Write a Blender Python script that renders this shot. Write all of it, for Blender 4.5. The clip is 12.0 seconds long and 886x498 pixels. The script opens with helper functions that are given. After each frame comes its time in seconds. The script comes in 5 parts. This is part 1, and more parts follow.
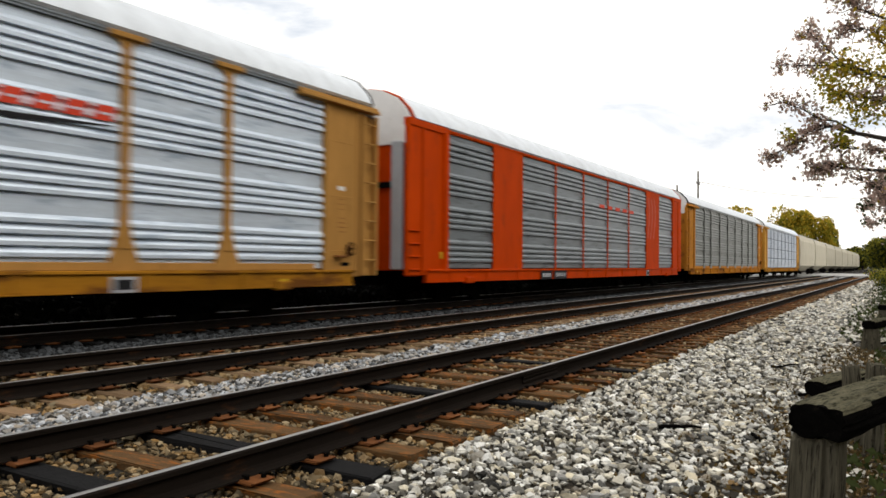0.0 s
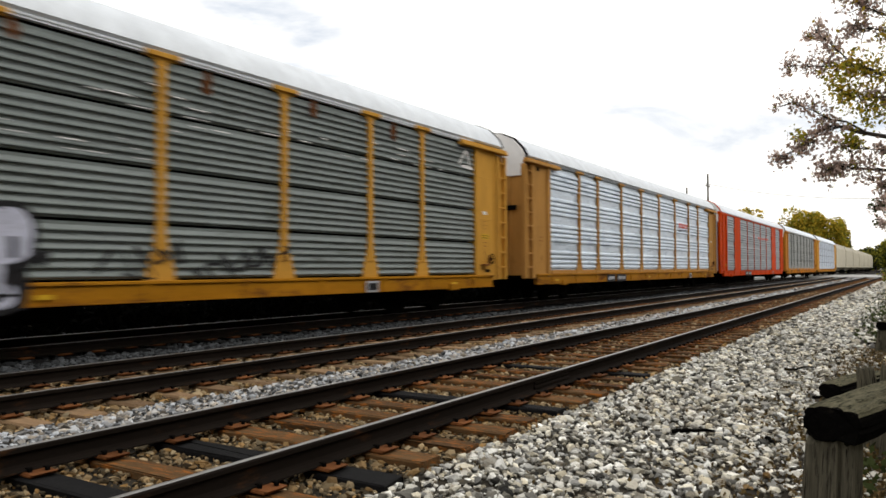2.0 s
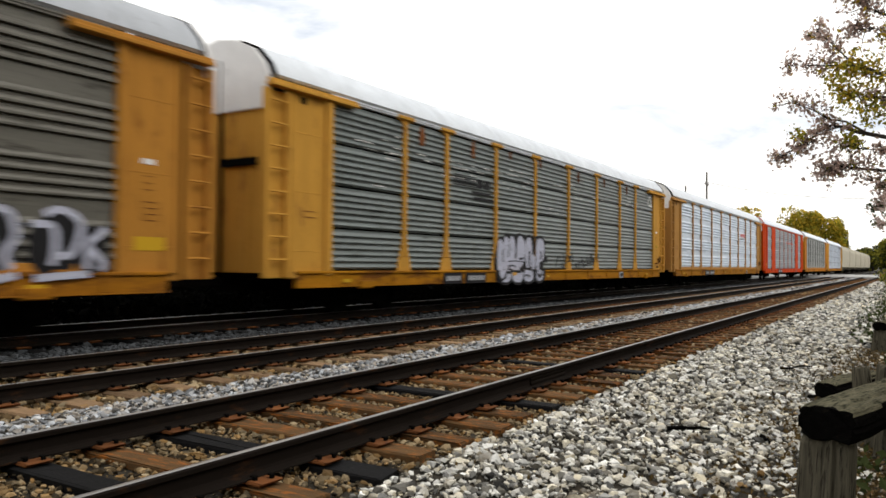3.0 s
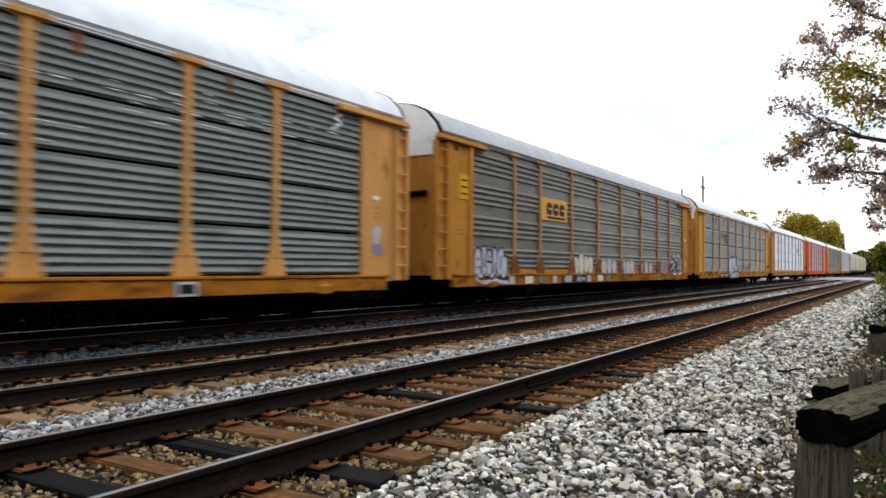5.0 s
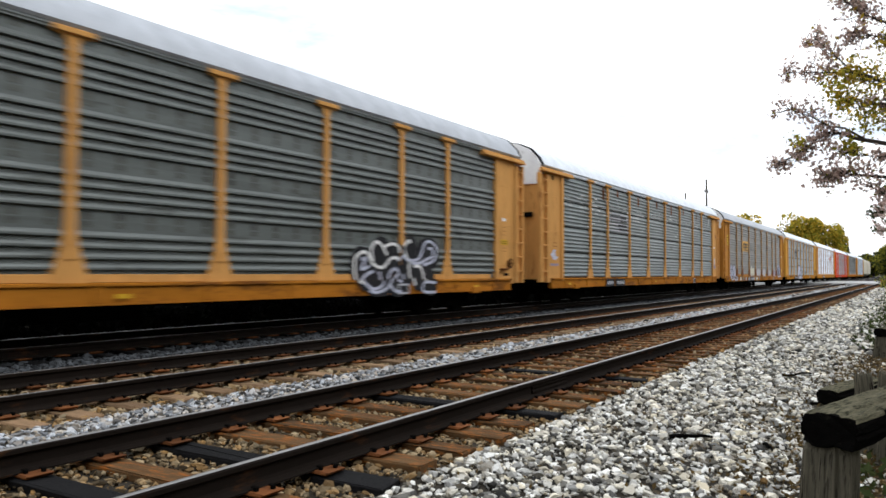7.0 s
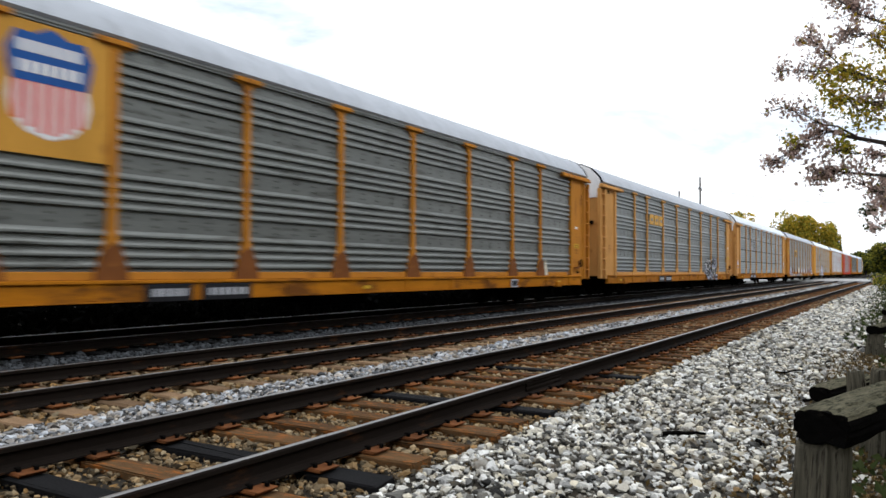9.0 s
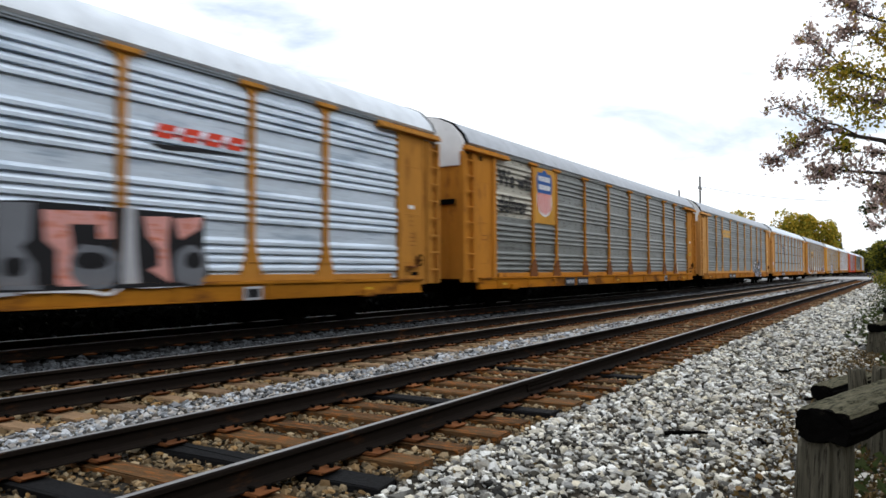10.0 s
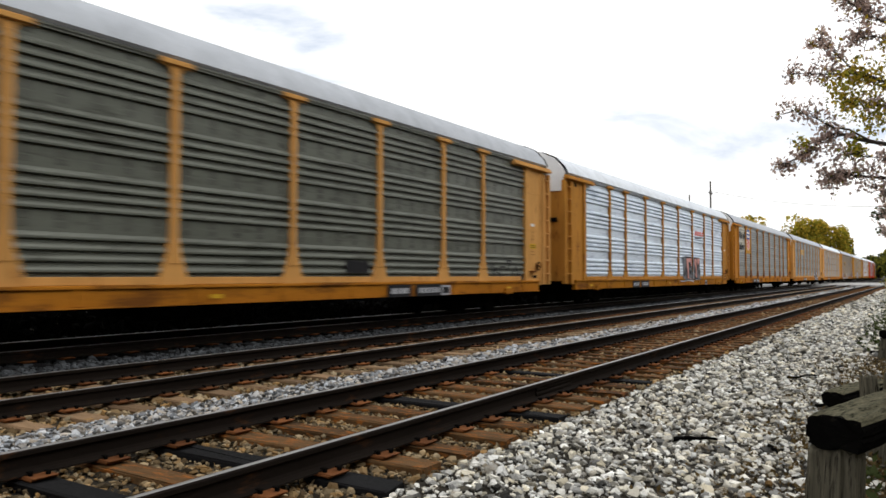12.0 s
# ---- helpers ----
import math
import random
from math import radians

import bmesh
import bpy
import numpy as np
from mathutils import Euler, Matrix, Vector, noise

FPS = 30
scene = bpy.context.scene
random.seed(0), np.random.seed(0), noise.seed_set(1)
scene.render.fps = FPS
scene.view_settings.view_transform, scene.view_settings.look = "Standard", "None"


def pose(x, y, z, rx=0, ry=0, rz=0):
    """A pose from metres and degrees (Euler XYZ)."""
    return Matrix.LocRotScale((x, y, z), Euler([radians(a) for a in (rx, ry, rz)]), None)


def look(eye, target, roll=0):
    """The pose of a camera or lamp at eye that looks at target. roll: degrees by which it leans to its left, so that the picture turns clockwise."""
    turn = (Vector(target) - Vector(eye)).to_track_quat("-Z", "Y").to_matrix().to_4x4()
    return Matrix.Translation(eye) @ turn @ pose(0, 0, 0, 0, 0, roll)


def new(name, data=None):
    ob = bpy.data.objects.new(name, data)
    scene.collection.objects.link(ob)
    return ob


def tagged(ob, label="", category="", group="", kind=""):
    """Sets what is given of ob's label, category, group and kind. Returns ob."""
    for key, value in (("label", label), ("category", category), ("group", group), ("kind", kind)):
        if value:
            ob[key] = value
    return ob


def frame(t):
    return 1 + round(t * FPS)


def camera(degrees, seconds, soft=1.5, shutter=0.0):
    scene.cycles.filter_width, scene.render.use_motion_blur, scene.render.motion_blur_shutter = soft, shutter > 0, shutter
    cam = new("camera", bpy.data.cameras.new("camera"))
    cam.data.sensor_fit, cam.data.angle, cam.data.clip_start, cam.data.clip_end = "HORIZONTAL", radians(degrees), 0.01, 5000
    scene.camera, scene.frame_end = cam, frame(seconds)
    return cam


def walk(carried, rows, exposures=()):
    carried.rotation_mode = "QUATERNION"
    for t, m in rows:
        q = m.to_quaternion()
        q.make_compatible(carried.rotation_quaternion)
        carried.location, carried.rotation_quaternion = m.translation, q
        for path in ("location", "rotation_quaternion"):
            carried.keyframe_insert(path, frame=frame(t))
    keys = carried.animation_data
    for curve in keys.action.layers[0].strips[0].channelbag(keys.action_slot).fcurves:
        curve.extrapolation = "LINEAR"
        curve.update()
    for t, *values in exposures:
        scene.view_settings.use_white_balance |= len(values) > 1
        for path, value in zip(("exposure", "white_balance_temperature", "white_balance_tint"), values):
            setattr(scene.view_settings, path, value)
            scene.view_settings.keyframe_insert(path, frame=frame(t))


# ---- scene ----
RAIL = 0.18          # top of the rails above the tops of the ties
EYE = (0.0, 0.0, 1.295)
LENS = 61.71
# seconds, degrees to the left of the tracks, tilt up, lean
TURNS = [
    (0, 31.632, 1.107, 0.486),
    (0.5, 31.469, 1.221, 0.182),
    (1, 31.619, 0.873, 0.272),
    (1.5, 31.359, 1.444, 0.031),
    (2, 32.372, 1.588, -0.249),
    (2.5, 31.756, 2.081, 0.076),
    (3, 32.225, 1.186, 0.470),
    (5, 31.989, 1.491, 0.317),
    (5.5, 31.654, 1.655, -0.014),
    (6, 31.553, 1.440, -0.147),
    (6.5, 31.733, 1.267, -0.048),
    (7, 32.259, 1.869, 0.127),
    (9, 31.815, 1.689, 0.133),
    (9.5, 31.823, 1.808, -0.163),
    (10, 31.841, 1.773, -0.285),
    (10.5, 32.145, 2.188, 0.070),
    (11, 32.676, 2.210, -0.025),
    (11.5, 32.935, 2.006, -0.058),
    (12, 32.545, 2.041, 0.050)
]
# seconds, stops, white balance
EXPOSURES = [(0.0, 0.22, 6950, 10), (1.0, 0.14, 6900, 10), (2.5, 0.24, 6900, 10), (5.0, 0.34, 6350, 10), (7.0, 0.46, 6250, 10), (9.0, 0.36, 6150, 10),
             (9.5, 0.32, 6150, 10), (10.5, 0.03, 6100, 9), (11.0, -0.11, 6200, 9), (11.5, 0.12, 6450, 10), (12.0, 0.19, 6600, 10)]
cam = camera(LENS, 12.0, 1.55, 0.36)
walk(cam, [(t, pose(*EYE, 90 + up, 0, left) @ pose(0, 0, 0, 0, 0, lean)) for t, left, up, lean in TURNS], EXPOSURES)

# ---- world and light ----
def node(nt, kind, **values):
    n = nt.nodes.new(kind)
    for key, value in values.items():
        n.inputs[key.replace("_", " ")].default_value = value
    return n


SUN_UP, SUN_WAY = 48, 70      # degrees above the horizon; degrees from north, clockwise
world = bpy.data.worlds.new("overcast")
scene.world = world
world.use_nodes = True
wt = world.node_tree
sky = wt.nodes.new("ShaderNodeTexSky")
sky.sky_type, sky.sun_disc = "NISHITA", False
sky.sun_elevation, sky.sun_rotation = radians(SUN_UP), radians(SUN_WAY)
sky.air_density, sky.dust_density, sky.ozone_density = 1.0, 4.0, 1.0
back = wt.nodes["Background"]
back.inputs["Strength"].default_value = 0.1
coord = wt.nodes.new("ShaderNodeTexCoord")
stretch = wt.nodes.new("ShaderNodeMapping")
stretch.inputs["Scale"].default_value = (2.2, 2.2, 9.0)
stretch.inputs["Rotation"].default_value = (0, 0, radians(6))
stretch.inputs["Location"].default_value = (-0.495, -0.246, 1.04)
wt.links.new(coord.outputs["Generated"], stretch.inputs["Vector"])
cloud = node(wt, "ShaderNodeTexNoise", Scale=1.3, Detail=6.0, Roughness=0.55, Distortion=0.4)
wt.links.new(stretch.outputs["Vector"], cloud.inputs["Vector"])
ramp = wt.nodes.new("ShaderNodeValToRGB")
ramp.color_ramp.elements[0].position, ramp.color_ramp.elements[0].color = 0.285, (5.7, 6.6, 8.0, 1)
ramp.color_ramp.elements[1].position, ramp.color_ramp.elements[1].color = 0.45, (12.6, 12.65, 12.7, 1)
wt.links.new(cloud.outputs["Fac"], ramp.inputs["Fac"])
cover = wt.nodes.new("ShaderNodeMix")
cover.data_type = "RGBA"
cover.inputs["Factor"].default_value = 0.9
wt.links.new(sky.outputs["Color"], cover.inputs["A"])
wt.links.new(ramp.outputs["Color"], cover.inputs["B"])
wt.links.new(cover.outputs["Result"], back.inputs["Color"])

sun = new("sun", bpy.data.lights.new("sun", "SUN"))
sun.data.energy, sun.data.angle, sun.data.color = 0.6, radians(25), (1.0, 0.97, 0.92)
sun.matrix_world = look((60 * math.sin(radians(SUN_WAY)), 60 * math.cos(radians(SUN_WAY)), 60 * math.tan(radians(SUN_UP))), (0, 0, 0))

# ---- materials ----
def material(name, colour, rough=0.7, metal=0.0, vary=0.25, scale=3.0, grain=60.0, bump=0.15, stain=None, stain_at=0.58,
             stretch=(1, 1, 1), island=0.0, each=0.0, coords="Object", gloss=0.12, tint=None):
    """A worn surface: the base colour varied at two scales, an optional stain, fine relief."""
    m = bpy.data.materials.new(name)
    m.use_nodes = True
    nt = m.node_tree
    b = nt.nodes["Principled BSDF"]
    b.inputs["Metallic"].default_value = metal
    b.inputs["Specular IOR Level"].default_value = gloss
    tc, mp = nt.nodes.new("ShaderNodeTexCoord"), nt.nodes.new("ShaderNodeMapping")
    mp.inputs["Scale"].default_value = stretch
    nt.links.new(tc.outputs[coords], mp.inputs["Vector"])
    info = nt.nodes.new("ShaderNodeObjectInfo")
    shift = nt.nodes.new("ShaderNodeVectorMath")
    shift.operation = "MULTIPLY_ADD"
    shift.inputs[1].default_value = (37, 53, 71)
    nt.links.new(info.outputs["Random"], shift.inputs[0])
    nt.links.new(mp.outputs["Vector"], shift.inputs[2])
    big = node(nt, "ShaderNodeTexNoise", Scale=scale, Detail=5.0, Roughness=0.6)
    small = node(nt, "ShaderNodeTexNoise", Scale=grain, Detail=3.0, Roughness=0.6)
    for n in (big, small):
        nt.links.new(shift.outputs["Vector"], n.inputs["Vector"])

    def math_node(op, a, c, d=None):
        n = nt.nodes.new("ShaderNodeMath")
        n.operation = op
        for k, v in enumerate((a, c, d)):
            if v is None:
                continue
            if isinstance(v, (int, float)):
                n.inputs[k].default_value = v
            else:
                nt.links.new(v, n.inputs[k])
        return n.outputs[0]

    value = math_node("MULTIPLY_ADD", big.outputs["Fac"], 2 * vary, 1 - vary)
    value = math_node("MULTIPLY", value, math_node("MULTIPLY_ADD", small.outputs["Fac"], vary, 1 - vary / 2))
    if island:
        geo = nt.nodes.new("ShaderNodeNewGeometry")
        value = math_node("MULTIPLY", value, math_node("MULTIPLY_ADD", geo.outputs["Random Per Island"], 2 * island, 1 - island))
    if each:
        value = math_node("MULTIPLY", value, math_node("MULTIPLY_ADD", info.outputs["Random"], 2 * each, 1 - each))
    tone = nt.nodes.new("ShaderNodeVectorMath")
    tone.operation = "SCALE"
    tone.inputs[0].default_value = colour
    nt.links.new(value, tone.inputs["Scale"])
    out = tone.outputs["Vector"]
    if tint:                         # some of the pieces lean to another hue
        geo = nt.nodes.new("ShaderNodeNewGeometry")
        pick = math_node("FRACT", math_node("MULTIPLY", geo.outputs["Random Per Island"], 17.3), 0.0)
        hue = nt.nodes.new("ShaderNodeMix")
        hue.data_type = "RGBA"
        nt.links.new(math_node("POWER", pick, 1.5), hue.inputs["Factor"])
        hue.inputs["A"].default_value, hue.inputs["B"].default_value = (1, 1, 1, 1), (*tint, 1)
        both = nt.nodes.new("ShaderNodeVectorMath")
        both.operation = "MULTIPLY"
        nt.links.new(out, both.inputs[0])
        nt.links.new(hue.outputs["Result"], both.inputs[1])
        out = both.outputs["Vector"]
    if stain:
        spot = node(nt, "ShaderNodeTexNoise", Scale=scale * 1.7, Detail=7.0, Roughness=0.68)
        nt.links.new(shift.outputs["Vector"], spot.inputs["Vector"])
        edge = nt.nodes.new("ShaderNodeMapRange")
        edge.inputs["From Min"].default_value, edge.inputs["From Max"].default_value = stain_at, stain_at + 0.12
        nt.links.new(spot.outputs["Fac"], edge.inputs["Value"])
        mix = nt.nodes.new("ShaderNodeMix")
        mix.data_type = "RGBA"
        nt.links.new(edge.outputs["Result"], mix.inputs["Factor"])
        nt.links.new(out, mix.inputs["A"])
        mix.inputs["B"].default_value = (*stain, 1)
        out = mix.outputs["Result"]
    nt.links.new(out, b.inputs["Base Color"])
    rr = math_node("MULTIPLY_ADD", small.outputs["Fac"], 0.3, rough - 0.15)
    nt.links.new(rr, b.inputs["Roughness"])
    if bump:
        bp = node(nt, "ShaderNodeBump", Strength=bump, Distance=0.01)
        nt.links.new(small.outputs["Fac"], bp.inputs["Height"])
        nt.links.new(bp.outputs["Normal"], b.inputs["Normal"])
    return m


M = {
    # near-black base carries the shade in the gaps between stones
    "ballast_ground": material("ballast_ground", (0.028, 0.024, 0.018), 0.95, 0, 0.5, 3.0, 45, 0.9, (0.085, 0.065, 0.042), 0.56),
    "stone": material("stone", (0.46, 0.46, 0.44), 0.9, 0, 0.35, 1.6, 50, 0.7, (0.12, 0.085, 0.045), 0.57, island=0.97, tint=(0.84, 0.76, 0.60)),
    "stone_blue": material("stone_blue", (0.29, 0.31, 0.335), 0.9, 0, 0.2, 1.5, 60, 0.4, (0.22, 0.2, 0.18), 0.68, island=0.95, tint=(0.9, 0.72, 0.52)),
    # the train's shade is put into this darker stone colour
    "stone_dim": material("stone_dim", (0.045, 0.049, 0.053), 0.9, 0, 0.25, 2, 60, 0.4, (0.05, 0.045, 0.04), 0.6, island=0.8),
    "stone_brown": material("stone_brown", (0.20, 0.158, 0.098), 0.9, 0, 0.3, 2, 60, 0.4, (0.09, 0.05, 0.02), 0.6, island=0.93, tint=(0.85, 0.62, 0.36)),
    "soil": material("soil", (0.05, 0.042, 0.025), 0.95, 0, 0.5, 0.5, 8, 0.8, (0.06, 0.075, 0.03), 0.52),
    "road": material("road", (0.38, 0.38, 0.375), 0.9, 0, 0.2, 1.5, 30, 0.3),
    "rail": material("rail", (0.012, 0.0092, 0.0075), 0.85, 0.0, 0.4, 3.0, 40, 0.4, (0.05, 0.022, 0.009), 0.58, (1, 0.3, 1), gloss=0.03),
    "rail_top": material("rail_top", (0.34, 0.335, 0.33), 0.42, 1.0, 0.3, 4.0, 40, 0.05, None, 0.6, (1, 0.1, 1)),
    "tie": material("tie", (0.075, 0.041, 0.017), 0.9, 0, 0.6, 4.0, 25, 0.9, (0.26, 0.088, 0.016), 0.51, (1, 4, 4), each=0.5),
    "tie_pale": material("tie_pale", (0.20, 0.128, 0.072), 0.9, 0, 0.4, 4.0, 25, 0.9, (0.12, 0.06, 0.03), 0.58, (1, 4, 4), each=0.35),
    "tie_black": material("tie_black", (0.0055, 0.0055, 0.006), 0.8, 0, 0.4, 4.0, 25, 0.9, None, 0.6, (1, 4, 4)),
    "plate": material("plate", (0.15, 0.055, 0.018), 0.85, 0.2, 0.4, 8.0, 70, 0.5, (0.07, 0.03, 0.02), 0.58, each=0.4),
    "iron": material("iron", (0.0045, 0.004, 0.0035), 0.9, 0.0, 0.4, 3.0, 40, 0.3, (0.016, 0.010, 0.007), 0.64, gloss=0.01),
    "steel_worn": material("steel_worn", (0.4, 0.4, 0.4), 0.35, 1.0, 0.2, 3.0, 40, 0.1),
    "wood_grey": material("wood_grey", (0.090, 0.082, 0.060), 0.95, 0, 0.95, 5.0, 14, 1.0, (0.006, 0.005, 0.004), 0.53, (7, 7, 0.5), gloss=0.03),
    # Barrier beam: mossy top kept lighter, shade of sides and ends put into near-black.
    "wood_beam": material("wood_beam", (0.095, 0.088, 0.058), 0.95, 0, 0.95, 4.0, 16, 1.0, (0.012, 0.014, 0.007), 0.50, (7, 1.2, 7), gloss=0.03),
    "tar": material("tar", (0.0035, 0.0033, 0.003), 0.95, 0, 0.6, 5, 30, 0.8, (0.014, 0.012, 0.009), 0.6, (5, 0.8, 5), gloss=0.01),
    "bark": material("bark", (0.05, 0.042, 0.036), 0.95, 0, 0.4, 4, 30, 0.9),
    "pole": material("pole", (0.12, 0.11, 0.10), 0.9, 0, 0.3, 2, 20, 0.5),
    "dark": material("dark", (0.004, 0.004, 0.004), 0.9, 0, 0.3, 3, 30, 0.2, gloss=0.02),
    "black_paint": material("black_paint", (0.015, 0.015, 0.017), 0.6, 0, 0.3, 3, 40, 0.1),
    "white_paint": material("white_paint", (0.72, 0.72, 0.72), 0.6, 0, 0.2, 2, 40, 0.1, (0.3, 0.29, 0.27), 0.62),
    "red_paint": material("red_paint", (0.62, 0.06, 0.03), 0.55, 0, 0.2, 2, 40, 0.1),
    "coral_paint": material("coral_paint", (0.52, 0.11, 0.07), 0.6, 0, 0.2, 2, 40, 0.1),
    "blue_paint": material("blue_paint", (0.02, 0.085, 0.29), 0.55, 0, 0.2, 2, 40, 0.1),
    "gold_paint": material("gold_paint", (0.62, 0.34, 0.06), 0.6, 0, 0.2, 2, 40, 0.1),
    "lilac_paint": material("lilac_paint", (0.47, 0.49, 0.60), 0.6, 0, 0.3, 3, 40, 0.1, (0.30, 0.31, 0.38), 0.55, (1, 1, 3)),
    "pink_paint": material("pink_paint", (0.60, 0.30, 0.27), 0.6, 0, 0.25, 3, 40, 0.1, (0.5, 0.14, 0.06), 0.52, (1, 1, 2)),
    "grey_paint": material("grey_paint", (0.42, 0.43, 0.46), 0.6, 0, 0.3, 2, 40, 0.1),
    "slate_paint": material("slate_paint", (0.15, 0.16, 0.18), 0.6, 0, 0.3, 2, 40, 0.1),
    "cream_paint": material("cream_paint", (0.58, 0.56, 0.46), 0.7, 0, 0.25, 2, 40, 0.1, (0.3, 0.28, 0.24), 0.6, (1, 1, 3)),
    "faded_blue": material("faded_blue", (0.26, 0.22, 0.28), 0.7, 0, 0.3, 4, 40, 0.1),
    "rusty_foot": material("rusty_foot", (0.17, 0.062, 0.018), 0.85, 0, 0.4, 3, 30, 0.3, (0.32, 0.14, 0.03), 0.6),
    "yellow_label": material("yellow_label", (0.55, 0.33, 0.02), 0.6, 0, 0.1, 2, 40, 0.1),
}


def leaf(name, colour):
    """Thin leaves: part of the light comes through them."""
    m = material(name, colour, 0.7, 0, 0.25, 1, 30, 0.1, island=0.5, gloss=0.05)
    nt = m.node_tree
    b, out = nt.nodes["Principled BSDF"], nt.nodes["Material Output"]
    glow = nt.nodes.new("ShaderNodeBsdfTranslucent")
    mix = nt.nodes.new("ShaderNodeMixShader")
    mix.inputs["Fac"].default_value = 0.6
    nt.links.new(b.inputs["Base Color"].links[0].from_socket, glow.inputs["Color"])
    nt.links.new(b.outputs["BSDF"], mix.inputs[1])
    nt.links.new(glow.outputs["BSDF"], mix.inputs[2])
    nt.links.new(mix.outputs["Shader"], out.inputs["Surface"])
    return m


M["leaf_green"] = leaf("leaf_green", (0.27, 0.25, 0.035))
M["leaf_olive"] = leaf("leaf_olive", (0.47, 0.34, 0.04))
M["leaf_rust"] = leaf("leaf_rust", (0.50, 0.38, 0.33))
M["leaf_dark"] = leaf("leaf_dark", (0.05, 0.065, 0.022))
M["leaf_litter"] = leaf("leaf_litter", (0.11, 0.075, 0.03))
# scrub leaves with the darkness under the train put into their colour
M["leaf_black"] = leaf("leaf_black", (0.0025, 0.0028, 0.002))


def paint(name, colour, dirt=(0.13, 0.062, 0.022), at=0.555):
    return material(name, colour, 0.66, 0, 0.28, 1.3, 24, 0.1, dirt, at, (1.6, 1.6, 0.5), gloss=0.04)


def sheet(name, colour, metal, dirt, at=0.6, flow=(1.0, 0.35, 2.2)):
    return material(name, colour, 0.42, metal, 0.35, 1.3, 14, 0.15, dirt, at, flow, gloss=0.3)


PAINT = {
    "mustard": paint("mustard", (0.405, 0.208, 0.058), (0.22, 0.105, 0.03), 0.60),
    "yellow": paint("yellow", (0.53, 0.275, 0.050), (0.26, 0.115, 0.03), 0.58),
    "peach": paint("peach", (0.55, 0.285, 0.088), (0.30, 0.13, 0.04), 0.58),
    "amber": paint("amber", (0.46, 0.19, 0.026), (0.19, 0.07, 0.022), 0.56),
    "orange": paint("orange", (0.49, 0.046, 0.0), (0.22, 0.03, 0.006), 0.58),
    "ochre": paint("ochre", (0.43, 0.195, 0.036), (0.22, 0.085, 0.02), 0.56),
    "tan": paint("tan", (0.42, 0.25, 0.11)),
    "beige": paint("beige", (0.43, 0.40, 0.32), (0.30, 0.26, 0.20), 0.58),
    "roof_white": paint("roof_white", (0.64, 0.685, 0.735), (0.52, 0.55, 0.59), 0.60),
    "roof_grey": paint("roof_grey", (0.40, 0.425, 0.46), (0.29, 0.30, 0.32), 0.60),
    "silver": sheet("silver", (0.60, 0.685, 0.785), 0.3, (0.37, 0.455, 0.56), 0.53),
    "slate": sheet("slate", (0.162, 0.188, 0.186), 0.2, (0.078, 0.092, 0.086), 0.56),
    "drab": sheet("drab", (0.122, 0.131, 0.110), 0.2, (0.058, 0.061, 0.049), 0.53),
    "ash": sheet("ash", (0.166, 0.176, 0.166), 0.35, (0.080, 0.082, 0.073), 0.55),
    "umber": sheet("umber", (0.136, 0.131, 0.113), 0.2, (0.060, 0.056, 0.046), 0.54),
    "moss": sheet("moss", (0.130, 0.145, 0.140), 0.25, (0.066, 0.072, 0.066), 0.56),
    "grime": sheet("grime", (0.080, 0.084, 0.072), 0.1, (0.045, 0.046, 0.040), 0.5),
    "cream": sheet("cream", (0.42, 0.40, 0.33), 0.0, (0.2, 0.19, 0.16), 0.54),
    "pale_blue": sheet("pale_blue", (0.40, 0.45, 0.52), 0.2, (0.36, 0.39, 0.43), 0.58),
    "steel": sheet("steel", (0.185, 0.21, 0.23), 0.5, (0.085, 0.095, 0.105), 0.54),
}

# copies of the frame paints for the sills: darker base, more brown stain
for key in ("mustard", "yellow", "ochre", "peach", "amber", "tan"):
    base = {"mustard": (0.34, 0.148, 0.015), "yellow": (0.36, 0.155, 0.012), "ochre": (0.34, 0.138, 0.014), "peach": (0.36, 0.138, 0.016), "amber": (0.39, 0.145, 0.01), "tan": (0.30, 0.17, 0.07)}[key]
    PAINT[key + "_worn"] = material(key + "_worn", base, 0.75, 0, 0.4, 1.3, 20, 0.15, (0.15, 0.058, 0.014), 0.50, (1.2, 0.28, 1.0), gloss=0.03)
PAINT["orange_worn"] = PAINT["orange"]

